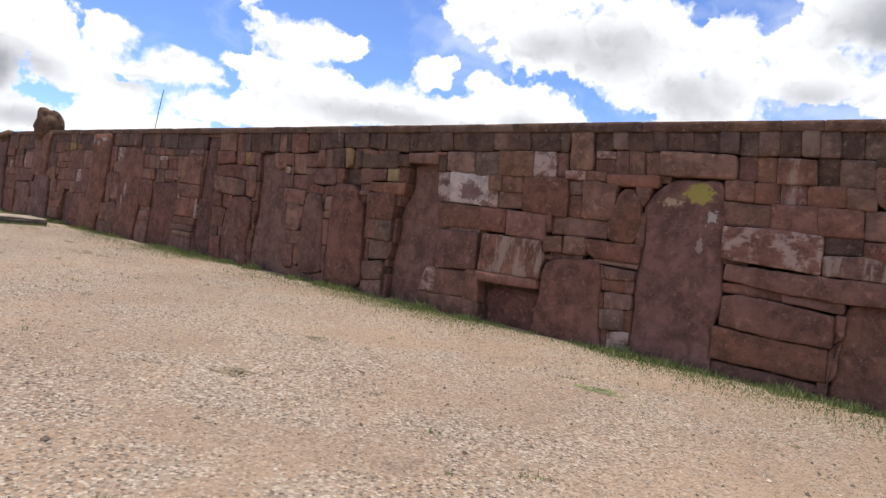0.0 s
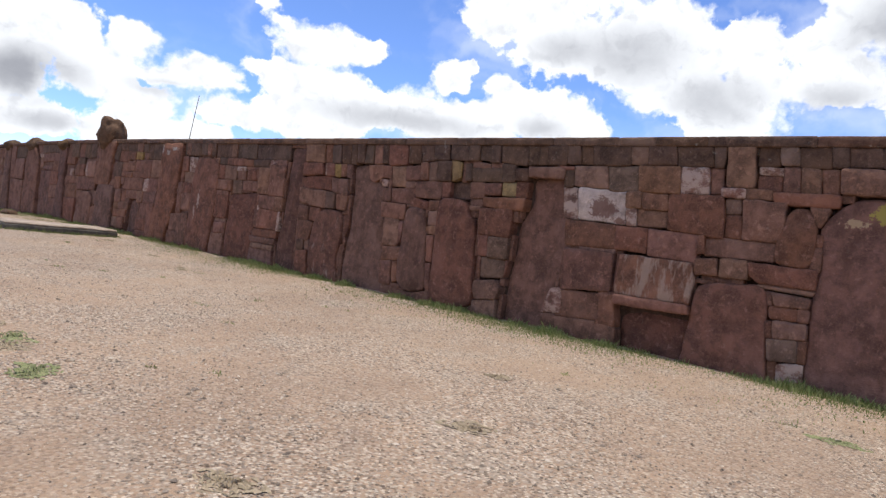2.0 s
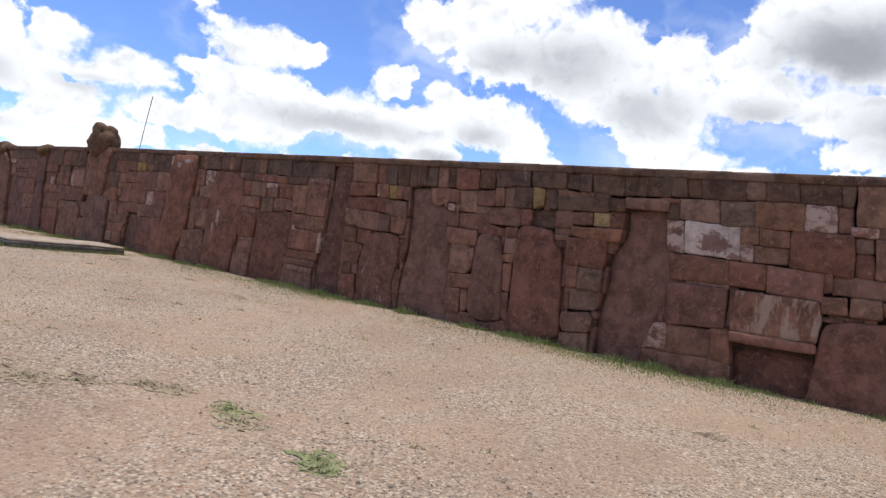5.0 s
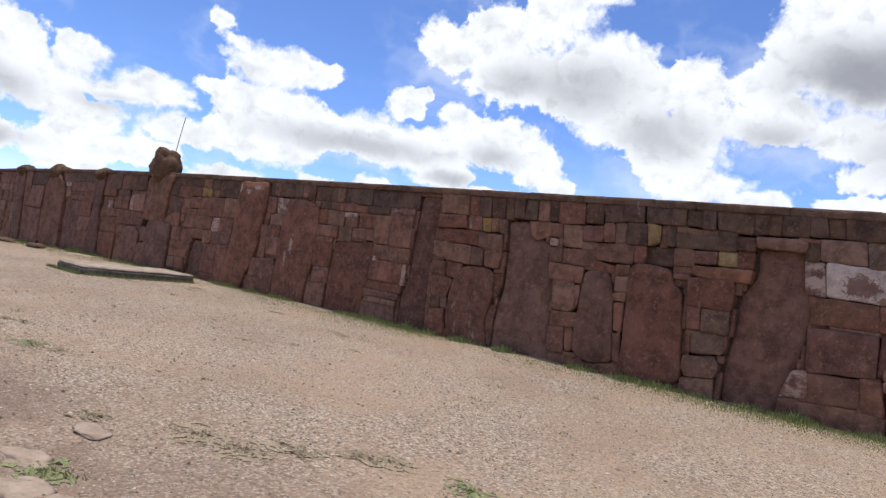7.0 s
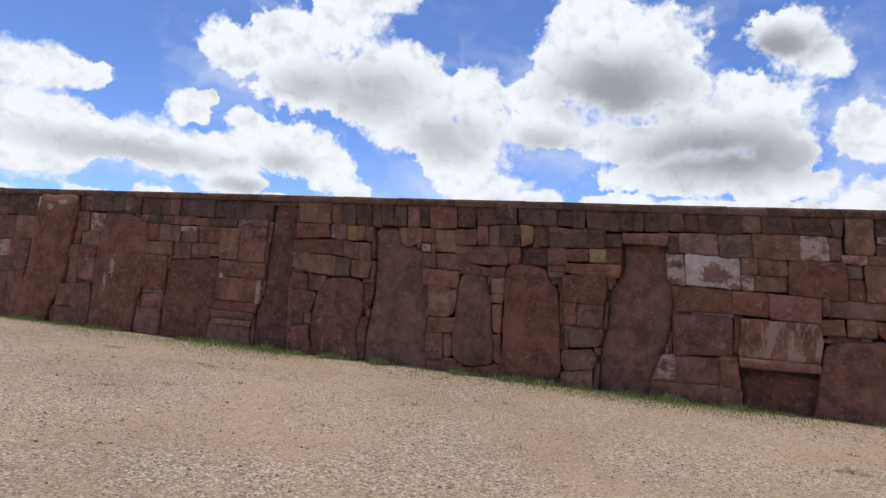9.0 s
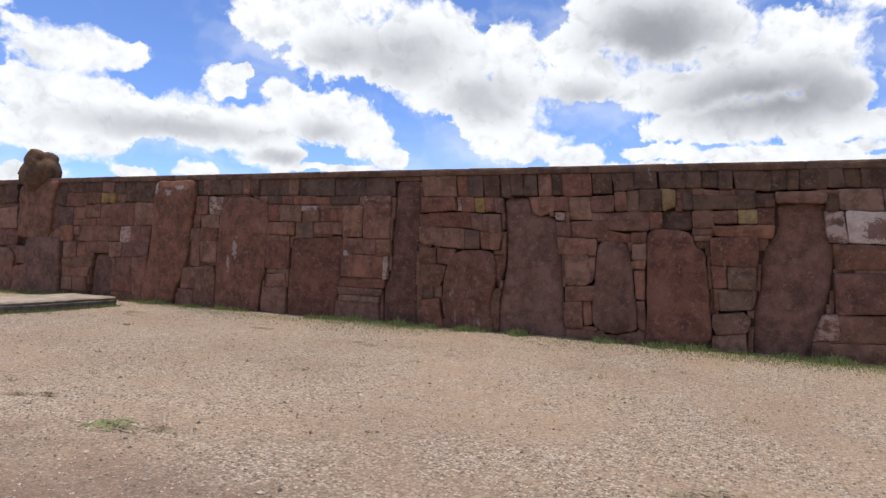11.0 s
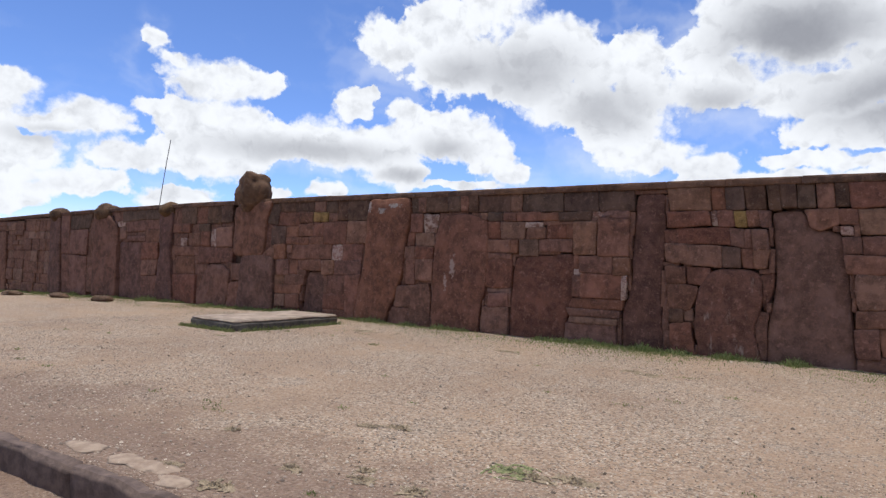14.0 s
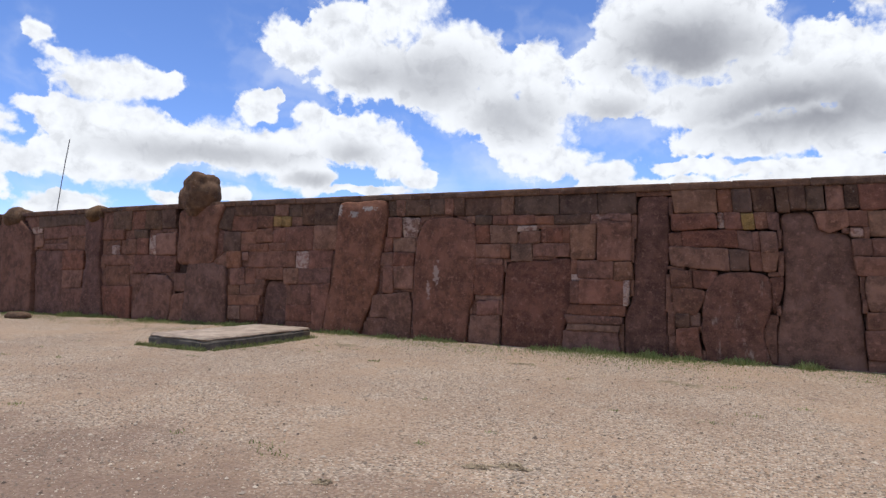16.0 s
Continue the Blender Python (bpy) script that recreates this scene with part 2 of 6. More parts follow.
    pits = n.math("ADD", pits, n.math("MULTIPLY", scuff, 0.7))
    bumped(n, shader, pits, 0.75, 0.035)
    return m


STONE = {
    "r": sandstone("red_sandstone", (0.193, 0.089, 0.056), lichen=0.12),
    "d": sandstone("dark_lichened_sandstone", (0.115, 0.064, 0.040), lichen=0.4),
    "o": sandstone("ochre_sandstone", (0.212, 0.102, 0.058)),
    "t": sandstone("tan_sandstone", (0.215, 0.110, 0.070), lichen=0.2),
    "g": sandstone("grey_andesite", (0.171, 0.102, 0.068), lichen=0.2),
    "y": sandstone("yellow_lichened_stone", (0.275, 0.172, 0.062), lichen=0.3),
    "P": sandstone("dark_red_pillar_sandstone", (0.166, 0.079, 0.052), lichen=0.08),
    "p": sandstone("lime_stained_sandstone", (0.202, 0.100, 0.068), pale=0.9, lime=(0.42, 0.31, 0.25)),
    "q": sandstone("white_limed_sandstone", (0.47, 0.355, 0.295),
                   crust=[(-7.05, 2.13, 0.26, 0.2, 0.8, (0.15, 0.075, 0.055)), (-6.75, 1.95, 0.2, 0.1, 0.5, (0.17, 0.085, 0.06))]),
    "s": sandstone("lime_streaked_sandstone", (0.194, 0.092, 0.060), streak=1.5),
    "S": sandstone("pale_scuffed_pillar", (0.176, 0.083, 0.055), streak=0.55),
    "k": sandstone("pink_mottled_sandstone", (0.198, 0.091, 0.057), pale=0.66, lime=(0.40, 0.27, 0.21)),
    "l": sandstone("yellow_lichened_pillar", (0.166, 0.079, 0.052), lichen=0.1,
                   crust=[(-3.2, 2.30, 0.20, 0.14, 0.9, (0.33, 0.27, 0.06)), (-3.0, 2.0, 0.10, 0.16, 0.55, (0.40, 0.34, 0.29)),
                          (-3.55, 2.18, 0.2, 0.1, 0.5, (0.38, 0.27, 0.16)), (-3.1, 1.6, 0.07, 0.16, 0.6, (0.3, 0.22, 0.18))]),
    "w": sandstone("lichen_scrawled_pillar", (0.193, 0.087, 0.055), lichen=0.1,
                   crust=[(-22.75, 2.93, 0.12, 0.2, 0.6, (0.36, 0.32, 0.28)), (-22.3, 2.82, 0.25, 0.12, 0.45, (0.33, 0.29, 0.25)),
                          (-21.9, 2.95, 0.28, 0.09, 0.5, (0.36, 0.33, 0.29))]),
    "v": sandstone("pale_veined_pillar", (0.196, 0.088, 0.055), lichen=0.1,
                   crust=[(-20.1, 1.5, 0.12, 0.4, 0.5, (0.34, 0.25, 0.2)), (-20.3, 1.1, 0.1, 0.3, 0.45, (0.34, 0.24, 0.19))]),
    "b": sandstone("brown_boulder_stone", (0.109, 0.059, 0.028), lichen=0.4),
}
JOINT = sandstone("packed_earth_joint", (0.075, 0.042, 0.028))
CAP = sandstone("wall_top_stone", (0.134, 0.072, 0.044), lichen=0.5)


def ground_material():
    m, n, shader, place = surface("gravelly_earth")
    broad = n.noise(place, 0.22, 4.0, 0.6)
    mid = n.noise(place, 1.1, 5.0, 0.65)
    fine = n.noise(place, 26.0, 4.0, 0.7)
    cells = n.add("ShaderNodeTexVoronoi", feature="F1")
    n.join(place, cells.inputs["Vector"])
    cells.inputs["Scale"].default_value = 40.0
    stones = n.add("ShaderNodeSeparateColor")
    n.join(cells.outputs["Color"], stones.inputs[0])
    earth = n.mix(n.ramp(broad, 0.38, 0.62), (0.405, 0.276, 0.178), (0.325, 0.221, 0.146))
    earth = n.mix(n.ramp(mid, 0.50, 0.72, 0, 0.6), earth, (0.36, 0.285, 0.21))
    earth = n.mix(n.ramp(mid, 0.42, 0.28, 0, 0.6), earth, (0.215, 0.15, 0.112))
    split = n.add("ShaderNodeSeparateXYZ")
    n.join(place, split.inputs[0])
    bare = n.math("ADD", split.outputs[1], n.math("MULTIPLY", n.math("SUBTRACT", n.noise(place, 0.5, 5.0, 0.6), 0.5), 5.5))
    bare = n.math("MULTIPLY", n.ramp(bare, -8.3, -9.6), n.ramp(n.math("ADD", split.outputs[0], n.math("MULTIPLY", broad, 4.0)), -3.5, -9.5))
    earth = n.mix(bare, earth, n.mix(mid, (0.20, 0.125, 0.085), (0.30, 0.205, 0.145)))
    # pebbles of many greys and tans
    pebble = n.mix(stones.outputs[0], (0.085, 0.06, 0.043), (0.66, 0.54, 0.41))
    gravel = n.ramp(n.noise(place, 0.55, 5.0, 0.6), 0.38, 0.58, 0.32, 0.9)
    gravel = n.math("MULTIPLY", gravel, n.math("SUBTRACT", 1.0, n.math("MULTIPLY", bare, 0.7)))
    colour = n.mix(n.math("MULTIPLY", gravel, n.ramp(cells.outputs["Distance"], 0.7, 0.4)), earth, pebble)
    colour = n.mix(n.ramp(fine, 0.46, 0.28, 0, 0.75), colour, (0.09, 0.064, 0.05))
    n.join(colour, shader.inputs["Base Color"])
    shader.inputs["Roughness"].default_value = 0.95
    high = n.math("ADD", n.math("MULTIPLY", n.math("SUBTRACT", 1.0, cells.outputs["Distance"]), 0.6), fine)
    bumped(n, shader, high, 0.9, 0.04)
    return m


def simple(name, a, b, scale=20.0, rough=0.9, per_island=False, bump=0.3):
    m, n, shader, place = surface(name)
    grain = n.noise(place, scale, 5.0, 0.65)
    colour = n.mix(n.ramp(grain, 0.3, 0.7), a, b)
    if per_island:
        pick = n.add("ShaderNodeNewGeometry").outputs["Random Per Island"]
        colour = n.mix(pick, a, b)
    n.join(colour, shader.inputs["Base Color"])
    shader.inputs["Roughness"].default_value = rough
    if bump:
        bumped(n, shader, grain, bump, 0.02)
    return m


GROUND = ground_material()
PEBBLE = simple("mixed_pebbles", (0.10, 0.072, 0.054), (0.58, 0.475, 0.365), per_island=True, bump=0)
GRASS = simple("short_green_grass", (0.10, 0.145, 0.035), (0.28, 0.28, 0.11), per_island=True, bump=0)
PAVER = simple("earthy_flat_stone", (0.24, 0.17, 0.12), (0.38, 0.29, 0.21), 8.0)
MAT_GREEN = simple("green_grass_mat", (0.12, 0.15, 0.055), (0.29, 0.265, 0.135), 60.0, bump=0)
MAT_DULL = simple("dull_weed_mat", (0.22, 0.175, 0.105), (0.36, 0.275, 0.185), 60.0, bump=0)
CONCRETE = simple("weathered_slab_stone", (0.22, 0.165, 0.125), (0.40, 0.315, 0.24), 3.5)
# slab sides: moss, plus the shade of the upright faces put into the colour
SLAB_SIDE = simple("mossy_shaded_slab_edge", (0.07, 0.062, 0.05), (0.15, 0.125, 0.10), 6.0)
KERB = simple("dark_kerb_stone", (0.085, 0.06, 0.05), (0.17, 0.12, 0.095), 9.0)
STEEL = simple("grey_mast_steel", (0.10, 0.10, 0.11), (0.16, 0.16, 0.17), 5.0, 0.6)


# ---- builders ----
rng = random.Random(7)


def link_mesh(name, verts, faces, material, parent=None, label="", smooth=None):
    me = bpy.data.meshes.new(name)
    me.from_pydata(verts, [], faces)
    me.materials.append(material)
    if smooth is not None:
        me.polygons.foreach_set("use_smooth", smooth)
    ob = new(name, me)
    if parent is not None:
        ob.parent = parent
    if label:
        ob["label"] = label
    return ob


def part(name, bm, material, parent, label=""):
    me = bpy.data.meshes.new(name)
    bm.to_mesh(me)
    bm.free()
    me.materials.append(material)
    ob = new(name, me)
    ob.parent = parent
    if label:
        ob["label"] = label
    return ob


def solid(name, bm, material):
    me = bpy.data.meshes.new(name)
    bm.to_mesh(me)
    bm.free()
    me.materials.append(material)
    return new(name, me)


def dip(x):
    """The lie of the land: level, then falling away gently to the west."""
    if x > -24:
        return 0.0
    if x > -46:
        return -0.00095 * (x + 24) ** 2
    return -0.46 - 0.042 * (-46 - x)


def outline(corners, wear, wobble):
    """An uneven outline with worn corners round the points (x, z), given clockwise from the top left."""
    pts, n = [], len(corners)
    seed = rng.uniform(0, 90)
    for i in range(n):
        a, p, b = Vector(corners[i - 1]), Vector(corners[i]), Vector(corners[(i + 1) % n])
        la, lb = max((a - p).length, 1e-3), max((b - p).length, 1e-3)
        c = wear * rng.uniform(0.8, 1.6)
        pa = p + (a - p) * min(0.3, c / la)
        pb = p + (b - p) * min(0.3, c / lb)
        pts += [pa, (pa + pb) * 0.3 + p * 0.4, pb]
        steps = max(1, min(12, int(lb / 0.11)))
        side = Vector((-(b - p).y, (b - p).x)) / lb
        end = b + (p - b) * min(0.3, wear / lb)
        for k in range(1, steps):
            q = pb.lerp(end, k / steps)
            pts.append(q + side * (wobble * 1.6 * noise.noise((q.x * 6, seed, q.y * 6)) + rng.uniform(-wobble, wobble) * 0.35))
    return pts


def stone_data(corners, front, back=0.32, big=False, bulge=0.012, grow=0.006, dressed=False):
    """Vertices, faces and smoothing of one block whose face lies at y = front (the viewer's side is -y)."""
    xs, zs = [p[0] for p in corners], [p[1] for p in corners]
    worn = max(0.04, min(max(xs) - min(xs), max(zs) - min(zs)))
    bev = min(0.022, worn * 0.07) if big else min(0.009, worn * 0.05)
    ring = outline(corners, bev * (4.0 if big else 2.2), 0.016 if big else min(0.011, worn * 0.05))
    if dressed:
        bev, ring = 0.006, outline(corners, 0.012, 0.002)
    n = len(ring)
    centre = sum(ring, Vector((0, 0))) / n
    inward = []
    for i in range(n):
        d = (ring[(i + 1) % n] - ring[i - 1]).normalized()
        inward.append(Vector((d.y, -d.x)))
    tilt_x, tilt_z = (0.0, 0.0) if big or dressed else (rng.uniform(-0.035, 0.035), rng.uniform(-0.03, 0.03))
    seed = rng.uniform(0, 60)

    def face(x, z, out):
        y = front - out + (x - centre.x) * tilt_x + (z - centre.y) * tilt_z
        if dressed:
            return y
        return y + (0.034 if big else 0.014) * noise.noise((x * 2.3, seed, z * 2.3)) + (0.013 if big else 0.004) * noise.noise((x * 7, seed, z * 7))

    verts, faces, smooth = [], [], []
    for deep, inset in ((None, -grow), (bev * 1.5, -grow), (bev * 0.35, bev * 0.3), (0.0, bev)):
        for p, inn in zip(ring, inward):
            v = p + inn * inset
            verts.append((v.x, back if deep is None else face(v.x, v.y, -deep), v.y))
    inner = (0.12, 0.27, 0.44, 0.62, 0.8) if big else (0.25, 0.6)
    for k in inner:
        for p, inn in zip(ring, inward):
            v = (p + inn * bev).lerp(centre, k)
            verts.append((v.x, face(v.x, v.y, bulge * math.sqrt(k)), v.y))
    verts.append((centre.x, face(centre.x, centre.y, bulge), centre.y))
    levels = 3 + len(inner)
    for level in range(levels):
        for i in range(n):
            j = (i + 1) % n
            a, b = level * n, (level + 1) * n
            faces.append((a + i, a + j, b + j, b + i))
            smooth.append(level >= 1)
    for i in range(n):
        faces.append((levels * n + i, levels * n + (i + 1) % n, (levels + 1) * n))
        smooth.append(True)
    return verts, faces, smooth


def lumpy(centre, size, seed, sub=3, rough=0.18, cut_bottom=None, boxy=1.0):
    """A weathered boulder as a bmesh."""
    bm = bmesh.new()
    bmesh.ops.create_icosphere(bm, subdivisions=sub, radius=1.0)
    for v in bm.verts:
        p = v.co.copy()
        p = Vector([math.copysign(abs(c) ** boxy, c) for c in p])
        d = noise.noise(p * 1.3 + Vector((seed, 0, 0))) * rough * 1.6 + noise.noise(p * 3.7 + Vector((0, seed, 0))) * rough * 0.6
        p *= 1 + d
        v.co = Vector((p.x * size[0], p.y * size[1], p.z * size[2])) + Vector(centre)
        if cut_bottom is not None and v.co.z < cut_bottom:
            v.co.z = cut_bottom
    for f in bm.faces:
        f.smooth = True
    return bm


# ---- ground: one sheet to the horizon, with a shallow channel beside the kerb ----
CHANNEL_Y, CHANNEL_X = -10.36, -8.9


def slant(x):
    """The kerb runs a little askew to the wall."""
    return 0.034 * (min(-8.0, max(-32.0, x)) + 16.3)


def ground_height(x, y):
    z = dip(x)
    if x < CHANNEL_X and y < CHANNEL_Y + slant(x):
        z -= 0.22 * min(1.0, max(0.0, (y + 12.1) / 0.9)) * min(1.0, (CHANNEL_X - x) / 0.3)
    if abs(x) < 90 and -40 < y < 3:
        z += 0.018 * noise.noise((x * 0.7, y * 0.7, 0)) + 0.007 * noise.noise((x * 3.1, y * 3.1, 5))
    return z


def build_ground():
    xs = [-3000, -1200, -500, -250, -140, -95, -80, -70, -64, -60] + [-56 + 0.5 * i for i in range(56)]
    xs += [-28 + 0.2 * i for i in range(165)] + [6, 9, 14, 25, 60, 140, 400, 1200, 3000]
    xs = sorted(xs + [CHANNEL_X - 0.04, CHANNEL_X + 0.01])
    ys = [-3000, -1200, -400, -150, -70, -40, -28, -20] + [-16 + 0.3 * i for i in range(14)]
    ys += [-11.9 + 0.2 * i for i in range(8)] + [CHANNEL_Y - 0.03, CHANNEL_Y + 0.005] + [-10.2 + 0.16 * i for i in range(66)]
    ys = sorted(ys + [0.8, 2, 5, 15, 50, 150, 500, 1500, 3000])
    verts = []
    for y in ys:
        follow = min(1.0, max(0.0, 1.7 - abs(y - CHANNEL_Y) / 1.2))
        for x in xs:
            u = y + slant(x) * follow
            verts.append((x, u, ground_height(x, u)))
    w = len(xs)
    faces = [(j * w + i, j * w + i + 1, (j + 1) * w + i + 1, (j + 1) * w + i) for j in range(len(ys) - 1) for i in range(w - 1)]
    ob = link_mesh("ground", verts, faces, GROUND, smooth=[True] * len(faces))
    return tagged(ob, "pale tan earth strewn with fine gravel", "ground", kind="structure")


build_ground()

# ---- the wall: the stones of each bay, (stone, how far set back, corners (x, z) on its face); B marks the tall pillars ----
EAST_1 = [
    ('Br', 0.03, (-0.52, 1.13), (0.12, 1.1), (0.27, -0.23), (-0.27, -0.17)),
    ('g', None, (-4.53, 3.13), (-4.32, 3.13), (-4.28, 2.89), (-4.49, 2.89)),
    ('d', None, (-4.3, 3.13), (-3.94, 3.13), (-3.9, 2.86), (-4.26, 2.86)),
    ('d', None, (-3.93, 3.13), (-3.75, 3.13), (-3.72, 2.87), (-3.89, 2.87)),
    ('d', None, (-3.74, 3.13), (-3.39, 3.13), (-3.35, 2.89), (-3.71, 2.88)),
    ('d', None, (-3.37, 3.13), (-3.04, 3.13), (-3.01, 2.87), (-3.35, 2.88)),
    ('d', None, (-3.02, 3.13), (-2.8, 3.13), (-2.77, 2.85), (-3, 2.86)),
    ('d', None, (-2.78, 3.13), (-2.57, 3.13), (-2.53, 2.82), (-2.76, 2.84)),
    ('g', None, (-2.55, 3.13), (-2.32, 3.13), (-2.29, 2.84), (-2.52, 2.83)),
    ('d', None, (-2.31, 3.13), (-2.08, 3.13), (-2.05, 2.83), (-2.28, 2.83)),
    ('g', None, (-2.06, 3.13), (-1.88, 3.13), (-1.85, 2.83), (-2.03, 2.83)),
]
EAST_2 = [
    ('g', None, (-1.87, 3.13), (-1.67, 3.13), (-1.64, 2.83), (-1.84, 2.83)),
    ('d', None, (-1.65, 3.13), (-1.43, 3.13), (-1.4, 2.82), (-1.62, 2.83)),
    ('g', None, (-1.41, 3.13), (-1.19, 3.13), (-1.17, 2.82), (-1.39, 2.82)),
    ('p', None, (-4.77, 2.85), (-4.47, 2.84), (-4.46, 2.75), (-4.76, 2.76)),
    ('r', None, (-4.78, 2.74), (-4.48, 2.74), (-4.45, 2.52), (-4.75, 2.51)),
    ('r', None, (-4.47, 2.86), (-4.27, 2.86), (-4.23, 2.53), (-4.43, 2.52)),
    ('o', None, (-4.24, 2.85), (-4.03, 2.84), (-3.99, 2.51), (-4.2, 2.51)),
    ('t', None, (-4.02, 2.84), (-3.81, 2.84), (-3.78, 2.52), (-3.97, 2.51)),
    ('o', -0.04, (-3.78, 2.85), (-3.18, 2.84), (-2.79, 2.81), (-2.76, 2.52), (-3.75, 2.54)),
    ('r', None, (-2.77, 2.81), (-2.55, 2.81), (-2.52, 2.51), (-2.74, 2.5)),
]
EAST_3 = [
    ('o', None, (-2.54, 2.81), (-2.31, 2.8), (-2.27, 2.5), (-2.5, 2.49)),
    ('s', None, (-2.29, 2.8), (-1.88, 2.78), (-1.85, 2.5), (-2.26, 2.49)),
    ('d', None, (-1.87, 2.81), (-1.63, 2.81), (-1.59, 2.48), (-1.83, 2.48)),
    ('g', None, (-1.62, 2.8), (-1.28, 2.79), (-1.25, 2.48), (-1.59, 2.48)),
    ('o', None, (-1.26, 2.71), (-1.13, 2.72), (-1.07, 2.23), (-1.21, 2.32), (-1.23, 2.44)),
    ('d', None, (-1.27, 2.81), (-1.14, 2.81), (-1.13, 2.73), (-1.26, 2.73)),
    ('r', -0.03, (-4.55, 2.51), (-3.75, 2.51), (-3.76, 2.36), (-4.51, 2.36)),
    ('o', None, (-4.08, 2.35), (-3.85, 2.34), (-3.89, 2.2), (-3.95, 2.08), (-4, 2.16)),
    ('t', None, (-2.89, 2.5), (-2.54, 2.49), (-2.52, 2.24), (-2.85, 2.26)),
    ('r', None, (-2.53, 2.48), (-2.25, 2.49), (-2.21, 2.23), (-2.5, 2.24)),
]
EAST_4 = [
    ('s', None, (-2.23, 2.49), (-1.94, 2.47), (-1.91, 2.24), (-2.2, 2.23)),
    ('r', None, (-1.92, 2.47), (-1.52, 2.48), (-1.5, 2.24), (-1.9, 2.23)),
    ('o', None, (-1.51, 2.47), (-1.23, 2.45), (-1.21, 2.22), (-1.49, 2.24)),
    ('r', None, (-2.87, 2.22), (-2.3, 2.21), (-2.28, 1.93), (-2.8, 1.93)),
    ('r', None, (-2.29, 2.22), (-1.79, 2.23), (-1.76, 1.89), (-2.27, 1.92)),
    ('r', None, (-1.78, 2.22), (-1.33, 2.22), (-1.29, 1.91), (-1.75, 1.89)),
    ('r', None, (-1.31, 2.21), (-1.05, 2.22), (-1.01, 1.89), (-1.28, 1.9)),
    ('k', -0.06, (-2.81, 1.9), (-2.28, 1.92), (-1.69, 1.88), (-1.67, 1.44), (-2.21, 1.47), (-2.79, 1.51)),
    ('d', None, (-1.68, 1.9), (-1.29, 1.9), (-1.28, 1.71), (-1.67, 1.69)),
    ('r', None, (-1.27, 1.86), (-1.01, 1.87), (-0.99, 1.67), (-1.26, 1.69)),
]
EAST_5 = [
    ('s', None, (-1.67, 1.65), (-1.02, 1.71), (-0.98, 1.44), (-1.64, 1.43)),
    ('r', -0.05, (-2.72, 1.43), (-2.08, 1.41), (-0.98, 1.41), (-0.95, 1.17), (-1.39, 1.15), (-2.05, 1.17), (-2.73, 1.24)),
    ('r', 0.03, (-2.77, 1.18), (-2.53, 1.2), (-2.04, 1.15), (-2.04, 1.06), (-2.75, 1.08)),
    ('r', 0.02, (-2.04, 1.15), (-1.39, 1.13), (-1.39, 1.02), (-2.03, 1.06)),
    ('r', -0.02, (-2.73, 1.01), (-2.52, 1.06), (-2.03, 1.03), (-1.47, 0.97), (-1.46, 0.61), (-1.97, 0.61), (-2.72, 0.65)),
    ('r', 0.03, (-1.45, 0.99), (-1.36, 0.99), (-1.36, 0.75), (-1.45, 0.67)),
    ('r', 0, (-2.8, 0.62), (-2.45, 0.59), (-1.97, 0.57), (-1.5, 0.58), (-1.48, 0.2), (-1.92, 0.2), (-2.78, 0.22)),
    ('r', 0.04, (-1.48, 0.57), (-1.38, 0.69), (-1.39, 0.31), (-1.46, 0.19)),
]
EAST_6 = [
    ('r', 0.03, (-2.76, 0.17), (-2.08, 0.17), (-1.56, 0.14), (-1.54, -0.15), (-2.04, -0.15), (-2.72, -0.15)),
    ('Br', 0.09, (-1.38, 1.1), (-1.19, 1.15), (-0.93, 1.16), (-0.67, -0.15), (-1.46, -0.15), (-1.42, 0.28)),
    ('Bl', 0.03, (-3.95, 2.09), (-3.76, 2.34), (-3.54, 2.49), (-2.9, 2.49), (-2.81, 1.95), (-2.8, 1.48), (-2.73, 0.87), (-2.82, 0.63), (-2.76, -0.15), (-3.9, -0.15), (-3.9, 0.68), (-3.93, 1.12), (-3.86, 1.63)),
]
PALE_1 = [
    ('d', None, (-7.86, 3.13), (-7.61, 3.13), (-7.56, 2.83), (-7.8, 2.83)),
    ('d', None, (-7.59, 3.13), (-7.36, 3.13), (-7.32, 2.83), (-7.56, 2.83)),
    ('d', None, (-7.35, 3.13), (-6.71, 3.13), (-6.67, 2.83), (-7.31, 2.82)),
    ('g', None, (-6.69, 3.13), (-6.42, 3.13), (-6.38, 2.85), (-6.67, 2.86)),
    ('d', None, (-6.4, 3.13), (-5.98, 3.13), (-5.93, 2.85), (-6.37, 2.85)),
    ('d', None, (-5.96, 3.13), (-5.44, 3.13), (-5.39, 2.84), (-5.91, 2.83)),
    ('d', None, (-5.42, 3.13), (-5.24, 3.13), (-5.25, 2.83), (-5.38, 2.84)),
    ('d', None, (-5.22, 3.13), (-4.82, 3.13), (-4.81, 3.02), (-5.21, 3.03)),
    ('d', None, (-4.8, 3.13), (-4.54, 3.13), (-4.52, 2.88), (-4.8, 2.86)),
    ('t', None, (-7.67, 2.78), (-7.06, 2.8), (-7.01, 2.45), (-7.62, 2.47)),
]
